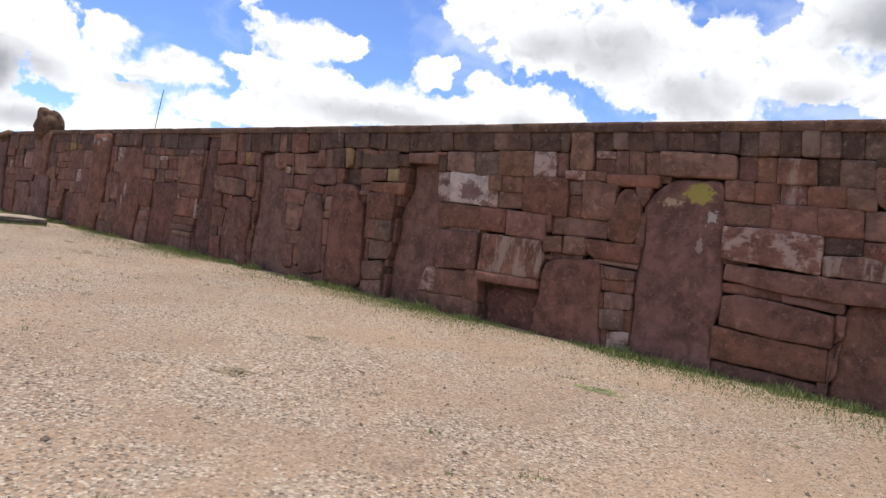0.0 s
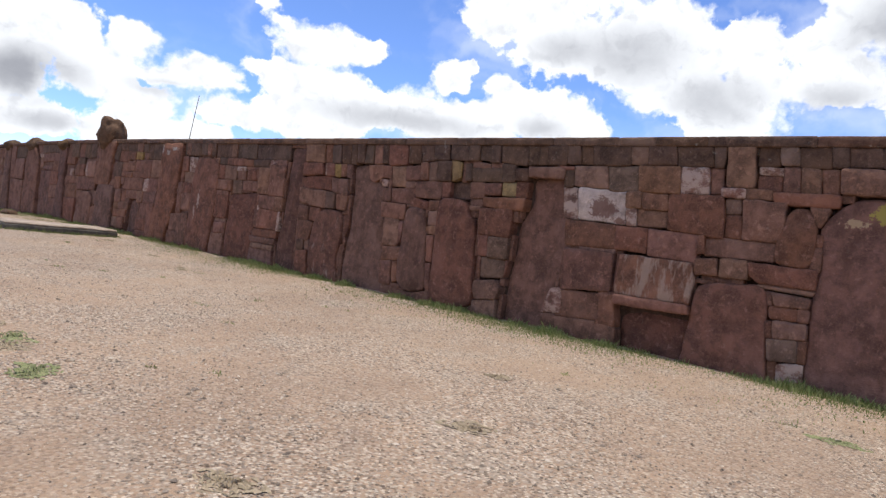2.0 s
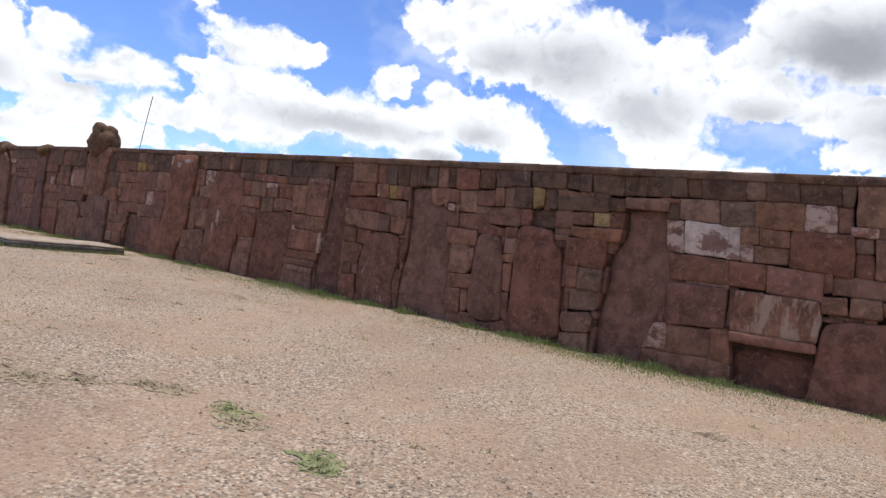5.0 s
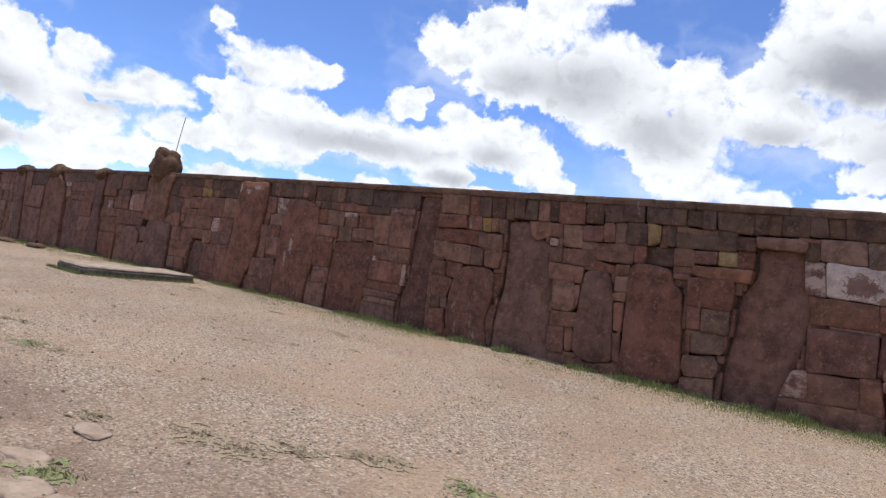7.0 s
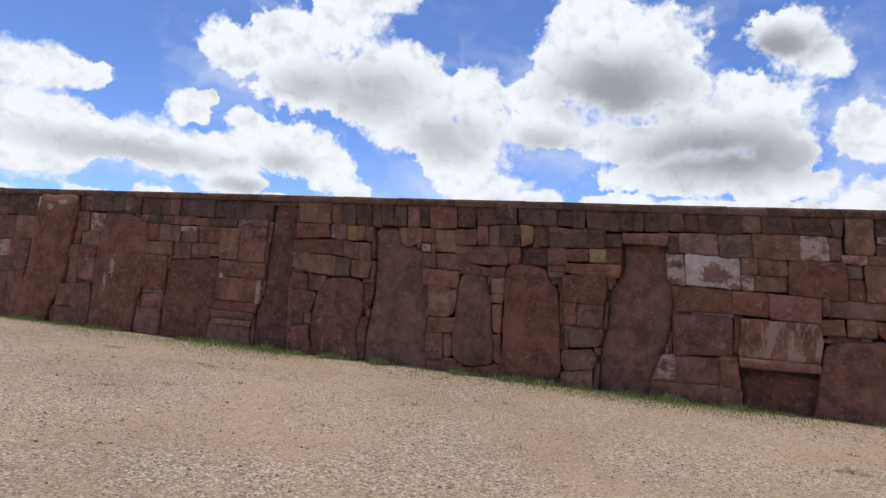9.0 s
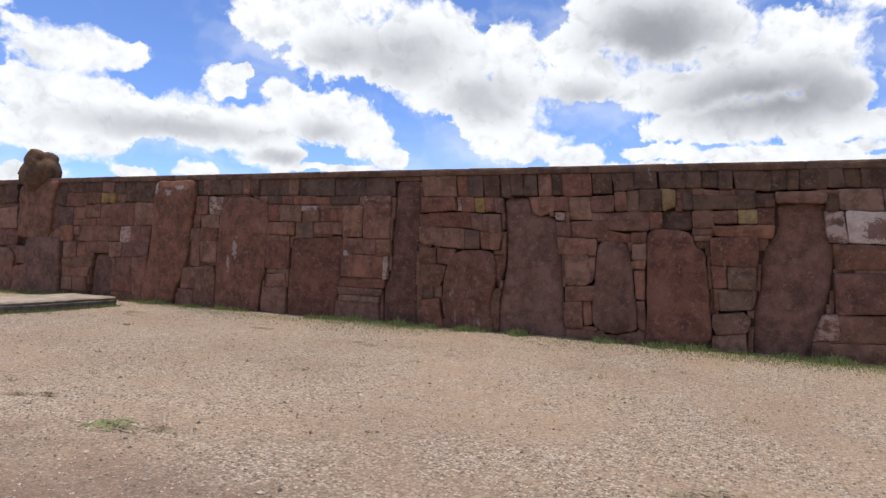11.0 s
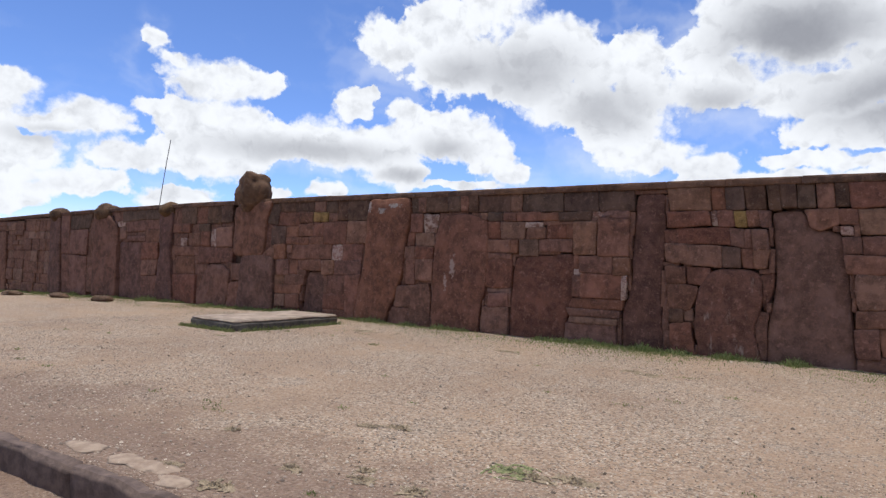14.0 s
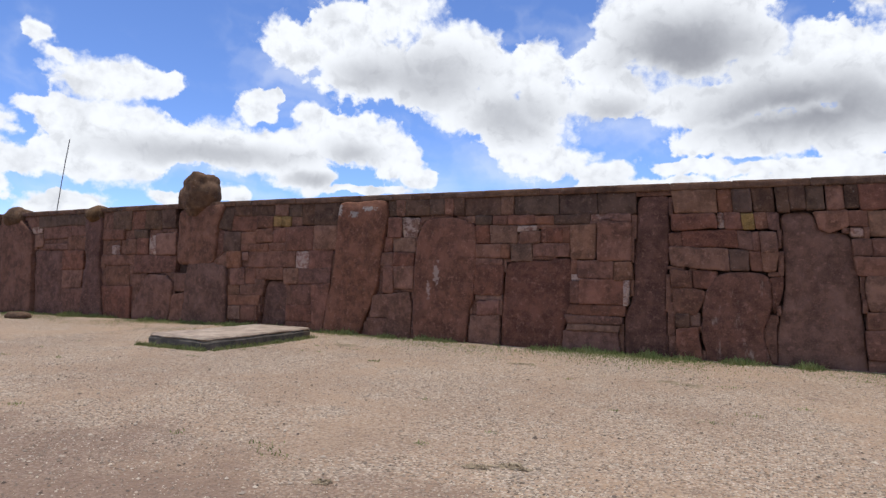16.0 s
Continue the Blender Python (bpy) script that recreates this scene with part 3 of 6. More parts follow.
PALE_2 = [
    ('g', None, (-7.04, 2.8), (-6.53, 2.81), (-6.49, 2.44), (-6.98, 2.42)),
    ('o', None, (-6.52, 2.82), (-5.86, 2.82), (-5.82, 2.42), (-6.47, 2.44)),
    ('p', None, (-5.84, 2.82), (-5.45, 2.82), (-5.41, 2.44), (-5.81, 2.43)),
    ('r', None, (-5.45, 2.82), (-5.25, 2.82), (-5.22, 2.46), (-5.39, 2.45)),
    ('o', None, (-5.22, 3.13), (-4.85, 3.13), (-4.81, 2.57), (-5.17, 2.56)),
    ('k', None, (-5.23, 2.54), (-4.91, 2.54), (-4.91, 2.41), (-5.22, 2.43)),
    ('o', None, (-4.9, 2.55), (-4.58, 2.54), (-4.55, 2.41), (-4.89, 2.41)),
    ('p', None, (-7.83, 2.44), (-7.56, 2.43), (-7.49, 1.92), (-7.75, 1.93)),
    ('q', None, (-7.53, 2.44), (-6.69, 2.41), (-6.64, 1.91), (-7.47, 1.93)),
    ('o', None, (-6.67, 2.41), (-6.43, 2.43), (-6.41, 2.18), (-6.65, 2.17)),
]
PALE_3 = [
    ('o', None, (-6.41, 2.43), (-6, 2.4), (-5.97, 2.17), (-6.38, 2.17)),
    ('p', None, (-6.65, 2.15), (-6.48, 2.17), (-6.46, 1.9), (-6.61, 1.89)),
    ('o', None, (-6.46, 2.16), (-5.97, 2.15), (-5.97, 1.92), (-6.44, 1.9)),
    ('r', -0.03, (-5.97, 2.42), (-5.2, 2.43), (-5.15, 2.09), (-5.14, 1.84), (-5.94, 1.89)),
    ('g', None, (-5.17, 2.39), (-4.96, 2.4), (-4.94, 2.2), (-5.15, 2.19)),
    ('r', None, (-5.14, 2.17), (-4.93, 2.17), (-4.89, 1.85), (-5.12, 1.86)),
    ('t', -0.03, (-4.92, 2.39), (-4.36, 2.38), (-4.37, 2.01), (-4.44, 1.85), (-4.87, 1.85)),
    ('Br', -0.02, (-4.34, 2.23), (-4.24, 2.32), (-4.08, 2.31), (-4, 2.17), (-3.97, 1.95), (-4, 1.54), (-4.43, 1.56), (-4.43, 1.9)),
    ('r', None, (-3.96, 1.99), (-3.9, 1.99), (-3.9, 1.85), (-3.96, 1.84)),
]
PALE_4 = [
    ('r', None, (-3.97, 1.82), (-3.89, 1.83), (-3.88, 1.52), (-4, 1.53)),
    ('r', None, (-7.7, 1.9), (-6.8, 1.88), (-6.75, 1.51), (-7.64, 1.49)),
    ('r', None, (-6.78, 1.87), (-6.25, 1.87), (-6.23, 1.5), (-6.75, 1.51)),
    ('t', None, (-7.38, 1.49), (-6.75, 1.5), (-6.75, 1.44), (-7.37, 1.44)),
    ('r', None, (-6.24, 1.87), (-5.47, 1.85), (-5.48, 1.44), (-6.2, 1.47)),
    ('r', None, (-5.46, 1.84), (-5.39, 1.85), (-5.37, 1.61), (-5.45, 1.58)),
    ('r', None, (-5.37, 1.83), (-4.44, 1.83), (-4.44, 1.58), (-5.36, 1.57)),
    ('r', -0.03, (-7.66, 1.43), (-6.76, 1.43), (-6.73, 0.84), (-7.62, 0.75)),
    ('r', 0.04, (-6.71, 1.43), (-6.63, 1.43), (-6.62, 0.88), (-6.71, 0.85)),
    ('s', -0.05, (-6.62, 1.44), (-5.51, 1.43), (-5.45, 1.18), (-5.48, 0.83), (-6.63, 0.83)),
]
PALE_5 = [
    ('t', None, (-5.48, 1.51), (-5.18, 1.54), (-5.14, 1.31), (-5.48, 1.28)),
    ('t', None, (-5.12, 1.55), (-4.76, 1.56), (-4.73, 1.31), (-5.11, 1.3)),
    ('r', -0.02, (-4.74, 1.54), (-3.9, 1.53), (-3.9, 1.28), (-4.59, 1.29), (-4.72, 1.38)),
    ('t', None, (-4.59, 1.27), (-3.9, 1.26), (-3.93, 1.21), (-4.58, 1.23)),
    ('r', -0.1, (-6.62, 0.81), (-5.48, 0.82), (-5.46, 0.7), (-5.95, 0.68), (-6.6, 0.67)),
    ('r', None, (-7.75, 0.71), (-6.93, 0.77), (-6.88, 0.35), (-7.68, 0.29)),
    ('r', None, (-6.92, 0.81), (-6.65, 0.83), (-6.58, 0.3), (-6.92, 0.29), (-6.88, 0.43)),
    ('r', None, (-7.68, 0.27), (-6.93, 0.32), (-6.56, 0.28), (-6.54, -0.15), (-7.64, -0.15)),
    ('Br', 0.17, (-6.56, 0.51), (-6.26, 0.61), (-5.78, 0.6), (-5.44, 0.59), (-5.51, -0.15), (-6.5, -0.15)),
]
PALE_6 = [
    ('Br', -0.01, (-5.4, 1.14), (-4.59, 1.26), (-4.47, 1.17), (-4.33, -0.15), (-5.52, -0.15), (-5.47, 0.41)),
    ('t', None, (-4.4, 1.18), (-3.93, 1.16), (-3.95, 1.04), (-4.34, 1.01)),
    ('r', None, (-4.47, 1.19), (-4.41, 1.18), (-4.38, 1), (-4.45, 1.01)),
    ('r', None, (-4.41, 0.99), (-4.07, 1.01), (-4.06, 0.85), (-4.39, 0.84)),
    ('r', None, (-4.06, 1.01), (-3.93, 1.02), (-3.93, 0.85), (-4.05, 0.85)),
    ('t', None, (-4.34, 0.81), (-3.94, 0.83), (-3.93, 0.63), (-4.31, 0.58)),
    ('r', None, (-4.43, 0.79), (-4.36, 0.8), (-4.33, 0.58), (-4.4, 0.59)),
    ('g', -0.03, (-4.38, 0.56), (-4.02, 0.6), (-4, 0.32), (-4.34, 0.29)),
    ('r', None, (-4.01, 0.6), (-3.91, 0.62), (-3.9, 0.32), (-3.99, 0.32)),
    ('p', None, (-4.22, 0.25), (-3.92, 0.31), (-3.9, -0.15), (-4.2, -0.15)),
]
PALE_7 = [
    ('r', 0.04, (-4.35, 0.27), (-4.23, 0.29), (-4.2, -0.15), (-4.32, -0.15)),
]
PILLAR_1 = [
    ('d', None, (-9.73, 3.13), (-9.47, 3.13), (-9.45, 2.84), (-9.72, 2.85)),
    ('d', None, (-9.45, 3.13), (-9.25, 3.13), (-9.23, 2.81), (-9.44, 2.82)),
    ('d', None, (-9.23, 3.13), (-8.65, 3.13), (-8.64, 2.78), (-9.17, 2.82)),
    ('d', None, (-8.63, 3.13), (-8.42, 3.13), (-8.39, 2.81), (-8.62, 2.78)),
    ('d', None, (-8.4, 3.13), (-8.23, 3.13), (-8.22, 2.8), (-8.39, 2.8)),
    ('t', None, (-8.21, 3.13), (-8.08, 3.13), (-8.07, 3.13), (-8.2, 3.08)),
    ('g', None, (-8.06, 3.13), (-7.83, 3.13), (-7.83, 3.13), (-8.05, 3.13)),
    ('d', None, (-8.21, 3.13), (-7.82, 3.13), (-7.82, 2.8), (-8.2, 2.8)),
    ('r', -0.04, (-8.56, 2.75), (-7.95, 2.76), (-7.81, 2.71), (-7.83, 2.57), (-8.54, 2.58)),
    ('r', None, (-7.95, 2.78), (-7.65, 2.77), (-7.65, 2.73), (-7.95, 2.73)),
]
PILLAR_2 = [
    ('d', None, (-7.81, 2.71), (-7.65, 2.72), (-7.64, 2.44), (-7.81, 2.44)),
    ('t', None, (-9.69, 2.8), (-9.44, 2.77), (-9.44, 2.7), (-9.66, 2.71)),
    ('d', None, (-9.87, 2.7), (-9.15, 2.7), (-9.15, 2.47), (-9.84, 2.46)),
    ('d', None, (-9.17, 2.79), (-8.87, 2.78), (-8.86, 2.48), (-9.15, 2.47)),
    ('d', None, (-8.86, 2.72), (-8.57, 2.72), (-8.57, 2.51), (-8.85, 2.51)),
    ('r', None, (-9.86, 2.43), (-9.53, 2.43), (-9.5, 2.15), (-9.83, 2.13)),
    ('r', None, (-9.52, 2.42), (-9.15, 2.44), (-9.14, 2.23), (-9.5, 2.22)),
    ('y', None, (-9.13, 2.45), (-8.84, 2.46), (-8.82, 2.22), (-9.11, 2.22)),
    ('r', None, (-8.83, 2.49), (-8.57, 2.49), (-8.57, 2.21), (-8.81, 2.2)),
    ('r', -0.02, (-9.51, 2.16), (-9.12, 2.17), (-8.56, 2.19), (-8.58, 1.98), (-9.1, 1.97), (-9.49, 2.01)),
]
PILLAR_3 = [
    ('t', None, (-9.82, 1.98), (-9.55, 1.99), (-9.54, 1.92), (-9.81, 1.91)),
    ('r', -0.03, (-9.55, 1.95), (-8.82, 1.98), (-8.79, 1.75), (-8.82, 1.47), (-9.52, 1.49)),
    ('r', None, (-9.52, 1.47), (-9.29, 1.47), (-9.26, 1.11), (-9.48, 1.09)),
    ('g', -0.03, (-9.26, 1.45), (-8.83, 1.47), (-8.81, 1.09), (-9.24, 1.08)),
    ('g', None, (-9.4, 1.06), (-8.88, 1.08), (-8.87, 0.75), (-9.36, 0.7)),
    ('r', None, (-9.47, 1.07), (-9.41, 1.06), (-9.38, 0.7), (-9.45, 0.71)),
    ('r', 0.05, (-8.87, 1.09), (-8.79, 1.08), (-8.84, 0.84), (-8.86, 0.77)),
    ('t', -0.04, (-9.47, 0.62), (-8.98, 0.69), (-8.88, 0.56), (-8.93, 0.36), (-9.4, 0.29), (-9.48, 0.44)),
    ('t', None, (-9.47, 0.25), (-8.95, 0.33), (-8.9, -0.15), (-9.45, -0.15)),
]
PILLAR_4 = [
    ('Br', 0.17, (-8.52, 2.56), (-7.89, 2.59), (-7.75, 2.5), (-7.71, 1.97), (-7.67, 1.69), (-7.72, 0.98), (-7.86, 0.58), (-7.95, -0.15), (-8.81, -0.15), (-8.82, 0.66), (-8.73, 1.21), (-8.74, 1.67), (-8.59, 1.98), (-8.52, 2.14)),
    ('k', None, (-7.8, 0.72), (-7.62, 0.76), (-7.56, 0.36), (-7.94, 0.3), (-7.86, 0.57)),
    ('r', None, (-7.94, 0.27), (-7.56, 0.33), (-7.54, -0.15), (-7.96, -0.15)),
    ('d', None, (-9.99, 3.13), (-9.75, 3.13), (-9.73, 2.84), (-9.97, 2.84)),
    ('d', None, (-10.03, 2.77), (-9.89, 2.77), (-9.86, 2.46), (-10.01, 2.46)),
    ('d', None, (-10.44, 3.13), (-10, 3.13), (-9.99, 2.83), (-10.41, 2.85)),
    ('d', None, (-10.88, 3.13), (-10.5, 3.13), (-10.47, 2.84), (-10.86, 2.83)),
    ('d', None, (-11.28, 3.13), (-10.9, 3.13), (-10.87, 2.81), (-11.22, 2.79)),
]
PILLAR_5 = [
    ('d', None, (-11.65, 3.13), (-11.29, 3.13), (-11.27, 2.75), (-11.61, 2.75)),
    ('r', None, (-12.22, 3.13), (-11.68, 3.13), (-11.65, 2.72), (-12.16, 2.69)),
    ('d', None, (-12.41, 3.13), (-12.23, 3.13), (-12.19, 2.73), (-12.38, 2.73)),
    ('t', None, (-12.69, 3.13), (-12.44, 3.13), (-12.4, 2.72), (-12.65, 2.71)),
    ('d', None, (-12.99, 3.13), (-12.73, 3.13), (-12.69, 2.72), (-12.96, 2.72)),
    ('d', None, (-13.24, 3.13), (-13.02, 3.13), (-12.98, 2.73), (-13.21, 2.73)),
    ('d', None, (-13.46, 3.13), (-13.26, 3.13), (-13.22, 2.68), (-13.4, 2.69)),
    ('d', None, (-13.84, 3.13), (-13.5, 3.13), (-13.46, 2.7), (-13.78, 2.71)),
    ('d', None, (-14.16, 3.13), (-13.86, 3.13), (-13.82, 2.7), (-14.11, 2.7)),
    ('r', None, (-14.41, 3.13), (-14.18, 3.13), (-14.13, 2.71), (-14.36, 2.71)),
]
PILLAR_6 = [
    ('o', None, (-15.19, 3.13), (-14.42, 3.13), (-14.39, 2.7), (-15.12, 2.71)),
    ('r', None, (-15.19, 2.68), (-14.43, 2.68), (-14.38, 2.42), (-15.17, 2.38)),
    ('p', None, (-14.4, 2.68), (-14.3, 2.69), (-14.26, 2.42), (-14.36, 2.42)),
    ('r', None, (-14.29, 2.69), (-14.02, 2.69), (-13.97, 2.4), (-14.24, 2.39)),
    ('y', None, (-14, 2.67), (-13.8, 2.67), (-13.77, 2.39), (-13.96, 2.39)),
    ('t', None, (-13.79, 2.68), (-13.6, 2.68), (-13.56, 2.41), (-13.74, 2.39)),
    ('r', None, (-13.59, 2.68), (-13.4, 2.67), (-13.38, 2.37), (-13.54, 2.39)),
    ('r', None, (-15.23, 2.33), (-15.02, 2.34), (-14.97, 2.08), (-15.2, 2.08)),
    ('r', None, (-15.01, 2.35), (-14.08, 2.38), (-14.04, 2.06), (-14.97, 2.08)),
    ('r', None, (-14.06, 2.37), (-13.83, 2.34), (-13.79, 2.01), (-14.03, 2.05)),
]
PILLAR_7 = [
    ('r', None, (-13.81, 2.33), (-13.71, 2.34), (-13.67, 2.02), (-13.78, 2)),
    ('t', -0.03, (-13.69, 2.34), (-13.44, 2.33), (-13.4, 1.98), (-13.65, 1.97)),
    ('t', -0.02, (-15.22, 2.07), (-14.2, 2.03), (-14.18, 1.64), (-15.17, 1.73)),
    ('d', None, (-14.18, 2.02), (-13.87, 2), (-13.86, 1.65), (-14.15, 1.65)),
    ('r', None, (-13.87, 1.99), (-13.67, 2), (-13.63, 1.65), (-13.82, 1.65)),
    ('t', None, (-13.66, 2), (-13.39, 1.98), (-13.43, 1.65), (-13.62, 1.64)),
    ('r', None, (-15.2, 1.64), (-14.83, 1.63), (-14.81, 1.32), (-15.16, 1.31)),
    ('r', None, (-14.81, 1.63), (-14.39, 1.62), (-14.38, 1.3), (-14.78, 1.32)),
    ('r', None, (-15.17, 1.3), (-14.82, 1.3), (-14.6, 1.26), (-14.61, 1.1), (-14.74, 0.82), (-15.1, 0.82)),
    ('d', None, (-15.1, 0.81), (-14.86, 0.83), (-14.84, 0.58), (-15.09, 0.58)),
]
PILLAR_8 = [
    ('t', None, (-14.85, 0.83), (-14.68, 0.85), (-14.66, 0.63), (-14.82, 0.59)),
    ('r', None, (-15.08, 0.54), (-14.7, 0.59), (-14.61, -0.15), (-15.02, -0.15)),
    ('Bs', 0, (-14.59, 1.22), (-14.36, 1.58), (-13.91, 1.62), (-13.55, 1.57), (-13.48, 1.06), (-13.65, 0.55), (-13.46, -0.15), (-14.5, -0.15), (-14.63, 0.43), (-14.62, 0.93)),
    ('r', 0.04, (-13.53, 1.51), (-13.32, 1.56), (-13.34, 1.23), (-13.45, 0.9)),
    ('Br', 0.1, (-13.37, 2.65), (-13.04, 2.68), (-12.88, 2.65), (-12.75, 2.36), (-12.41, 2.31), (-12.28, 2.19), (-12.19, 1.56), (-12.05, -0.15), (-13.41, -0.15), (-13.4, 0.58), (-13.27, 1.35), (-13.31, 1.99)),
    ('o', None, (-12.86, 2.68), (-12.36, 2.7), (-12.34, 2.43), (-12.62, 2.32), (-12.77, 2.39)),
    ('r', None, (-12.35, 2.68), (-12.09, 2.68), (-12.07, 2.41), (-12.33, 2.43)),
]
PILLAR_9 = [
    ('o', None, (-12.08, 2.68), (-11.67, 2.68), (-11.63, 2.26), (-12.03, 2.26)),
    ('k', None, (-12.32, 2.39), (-12.15, 2.38), (-12.14, 2.24), (-12.3, 2.25)),
    ('r', None, (-11.66, 2.68), (-11.22, 2.71), (-11.23, 2.42), (-11.63, 2.39)),
    ('t', None, (-11.63, 2.38), (-11.36, 2.39), (-11.35, 2.25), (-11.63, 2.24)),
    ('t', None, (-11.21, 2.76), (-11.02, 2.77), (-10.99, 2.44), (-11.18, 2.42)),
    ('g', None, (-11, 2.77), (-10.79, 2.8), (-10.77, 2.41), (-10.97, 2.41)),
    ('d', None, (-10.77, 2.81), (-10.4, 2.81), (-10.38, 2.43), (-10.75, 2.42)),
    ('y', None, (-10.41, 2.84), (-10.16, 2.8), (-10.16, 2.52), (-10.36, 2.43)),
    ('r', None, (-11.36, 2.38), (-10.6, 2.43), (-10.59, 2.07), (-11.31, 2.07)),
    ('r', None, (-10.6, 2.41), (-10.38, 2.4), (-10.38, 2.1), (-10.57, 2.09)),
]
PILLAR_10 = [
    ('d', 0.12, (-10.38, 2.4), (-9.89, 2.44), (-9.85, 2.11), (-10.37, 2.09)),
    ('r', None, (-12.29, 2.2), (-12.03, 2.2), (-12, 1.93), (-12.26, 1.93)),
    ('r', None, (-12.02, 2.21), (-11.34, 2.24), (-11.3, 1.91), (-11.99, 1.92)),
    ('r', -0.02, (-12.26, 1.91), (-11.53, 1.89), (-11.52, 1.59), (-12.21, 1.6)),
    ('r', None, (-11.31, 2.05), (-10.91, 1.98), (-10.9, 1.83), (-11.32, 1.87)),
    ('r', None, (-10.9, 2.02), (-10.64, 2.04), (-10.63, 1.85), (-10.89, 1.82)),
    ('t', -0.02, (-12.08, 1.59), (-11.66, 1.57), (-11.61, 1.11), (-11.68, 1.03), (-12.03, 1.01), (-12.1, 1.36)),
    ('r', None, (-11.64, 1.53), (-11.54, 1.53), (-11.54, 1.26), (-11.6, 1.08)),
    ('r', None, (-12.07, 0.98), (-11.52, 1.01), (-11.52, 0.75), (-12.07, 0.7)),
    ('r', None, (-12.1, 0.67), (-11.76, 0.7), (-11.73, 0.21), (-12.05, 0.21)),
]
PILLAR_11 = [
    ('r', None, (-11.75, 0.71), (-11.6, 0.72), (-11.55, 0.32), (-11.69, 0.26)),
    ('Br', -0.01, (-11.48, 1.81), (-11.3, 1.86), (-10.98, 1.82), (-10.88, 1.44), (-10.72, 0.24), (-11.19, 0.14), (-11.54, 0.28), (-11.55, 0.8)),
    ('t', None, (-10.88, 1.8), (-10.63, 1.84), (-10.61, 1.54), (-10.87, 1.53)),
    ('t', None, (-10.89, 1.49), (-10.62, 1.53), (-10.64, 1.36), (-10.87, 1.37)),
    ('r', None, (-10.82, 1.32), (-10.64, 1.34), (-10.62, 0.81), (-10.77, 0.83)),
    ('r', None, (-10.76, 0.77), (-10.63, 0.79), (-10.58, 0.26), (-10.7, 0.29)),
    ('Br', -0.05, (-10.6, 2.04), (-10.35, 2.1), (-9.88, 2.05), (-9.81, 1.79), (-9.64, 1.71), (-9.47, 0.16), (-10.57, -0.15), (-10.56, 0.53), (-10.58, 1.31)),
]
MIDDLE_1 = [
    ('Br', 0.07, (-15.8, 3.05), (-15.24, 3.05), (-15.23, 1.89), (-15.3, 1.28), (-15.2, -0.15), (-16.03, -0.15), (-16.03, 0.72), (-15.85, 1.2), (-15.87, 1.72), (-15.81, 2.51)),
    ('d', None, (-16.57, 3.13), (-15.86, 3.13), (-15.84, 2.72), (-16.54, 2.72)),
    ('d', None, (-17.36, 3.13), (-16.6, 3.13), (-16.58, 2.72), (-17.34, 2.73)),
    ('d', None, (-18.34, 3.13), (-17.38, 3.13), (-17.37, 2.73), (-18.32, 2.74)),
    ('t', None, (-18.62, 3.13), (-18.35, 3.13), (-18.35, 2.74), (-18.61, 2.76)),
    ('d', None, (-19.47, 3.13), (-18.65, 3.13), (-18.63, 2.73), (-19.46, 2.75)),
    ('d', None, (-19.72, 3.13), (-19.49, 3.13), (-19.47, 2.75), (-19.71, 2.76)),
    ('t', None, (-19.95, 3.13), (-19.74, 3.13), (-19.74, 2.78), (-19.93, 2.78)),
    ('d', None, (-20.33, 3.13), (-19.96, 3.13), (-19.96, 2.98), (-20.32, 2.99)),
]
MIDDLE_2 = [
    ('d', None, (-20.32, 3.13), (-19.95, 3.13), (-19.95, 2.78), (-20.31, 2.78)),
    ('d', None, (-20.95, 3.13), (-20.34, 3.13), (-20.33, 2.77), (-20.93, 2.77)),
    ('t', None, (-21.18, 3.13), (-20.96, 3.13), (-20.96, 2.76), (-21.16, 2.77)),
    ('d', None, (-21.42, 3.13), (-21.2, 3.13), (-21.18, 2.76), (-21.44, 2.77)),
    ('Bw', -0.06, (-22.75, 3.1), (-21.46, 3.13), (-21.4, 2.74), (-21.56, 2.08), (-21.66, 1.15), (-21.83, 0.73), (-22.23, -0.15), (-23.21, -0.15), (-23.06, 0.66), (-22.9, 1.45), (-22.82, 2.29)),
    ('r', None, (-21.4, 2.73), (-21.05, 2.73), (-21.07, 2.28), (-21.42, 2.28)),
    ('p', None, (-21.05, 2.72), (-20.59, 2.71), (-20.67, 2.27), (-21, 2.29)),
    ('r', None, (-21.49, 2.28), (-21.29, 2.28), (-21.33, 1.95), (-21.53, 1.95)),
    ('t', None, (-21.29, 2.28), (-20.71, 2.27), (-20.69, 1.95), (-21.27, 1.94)),
]
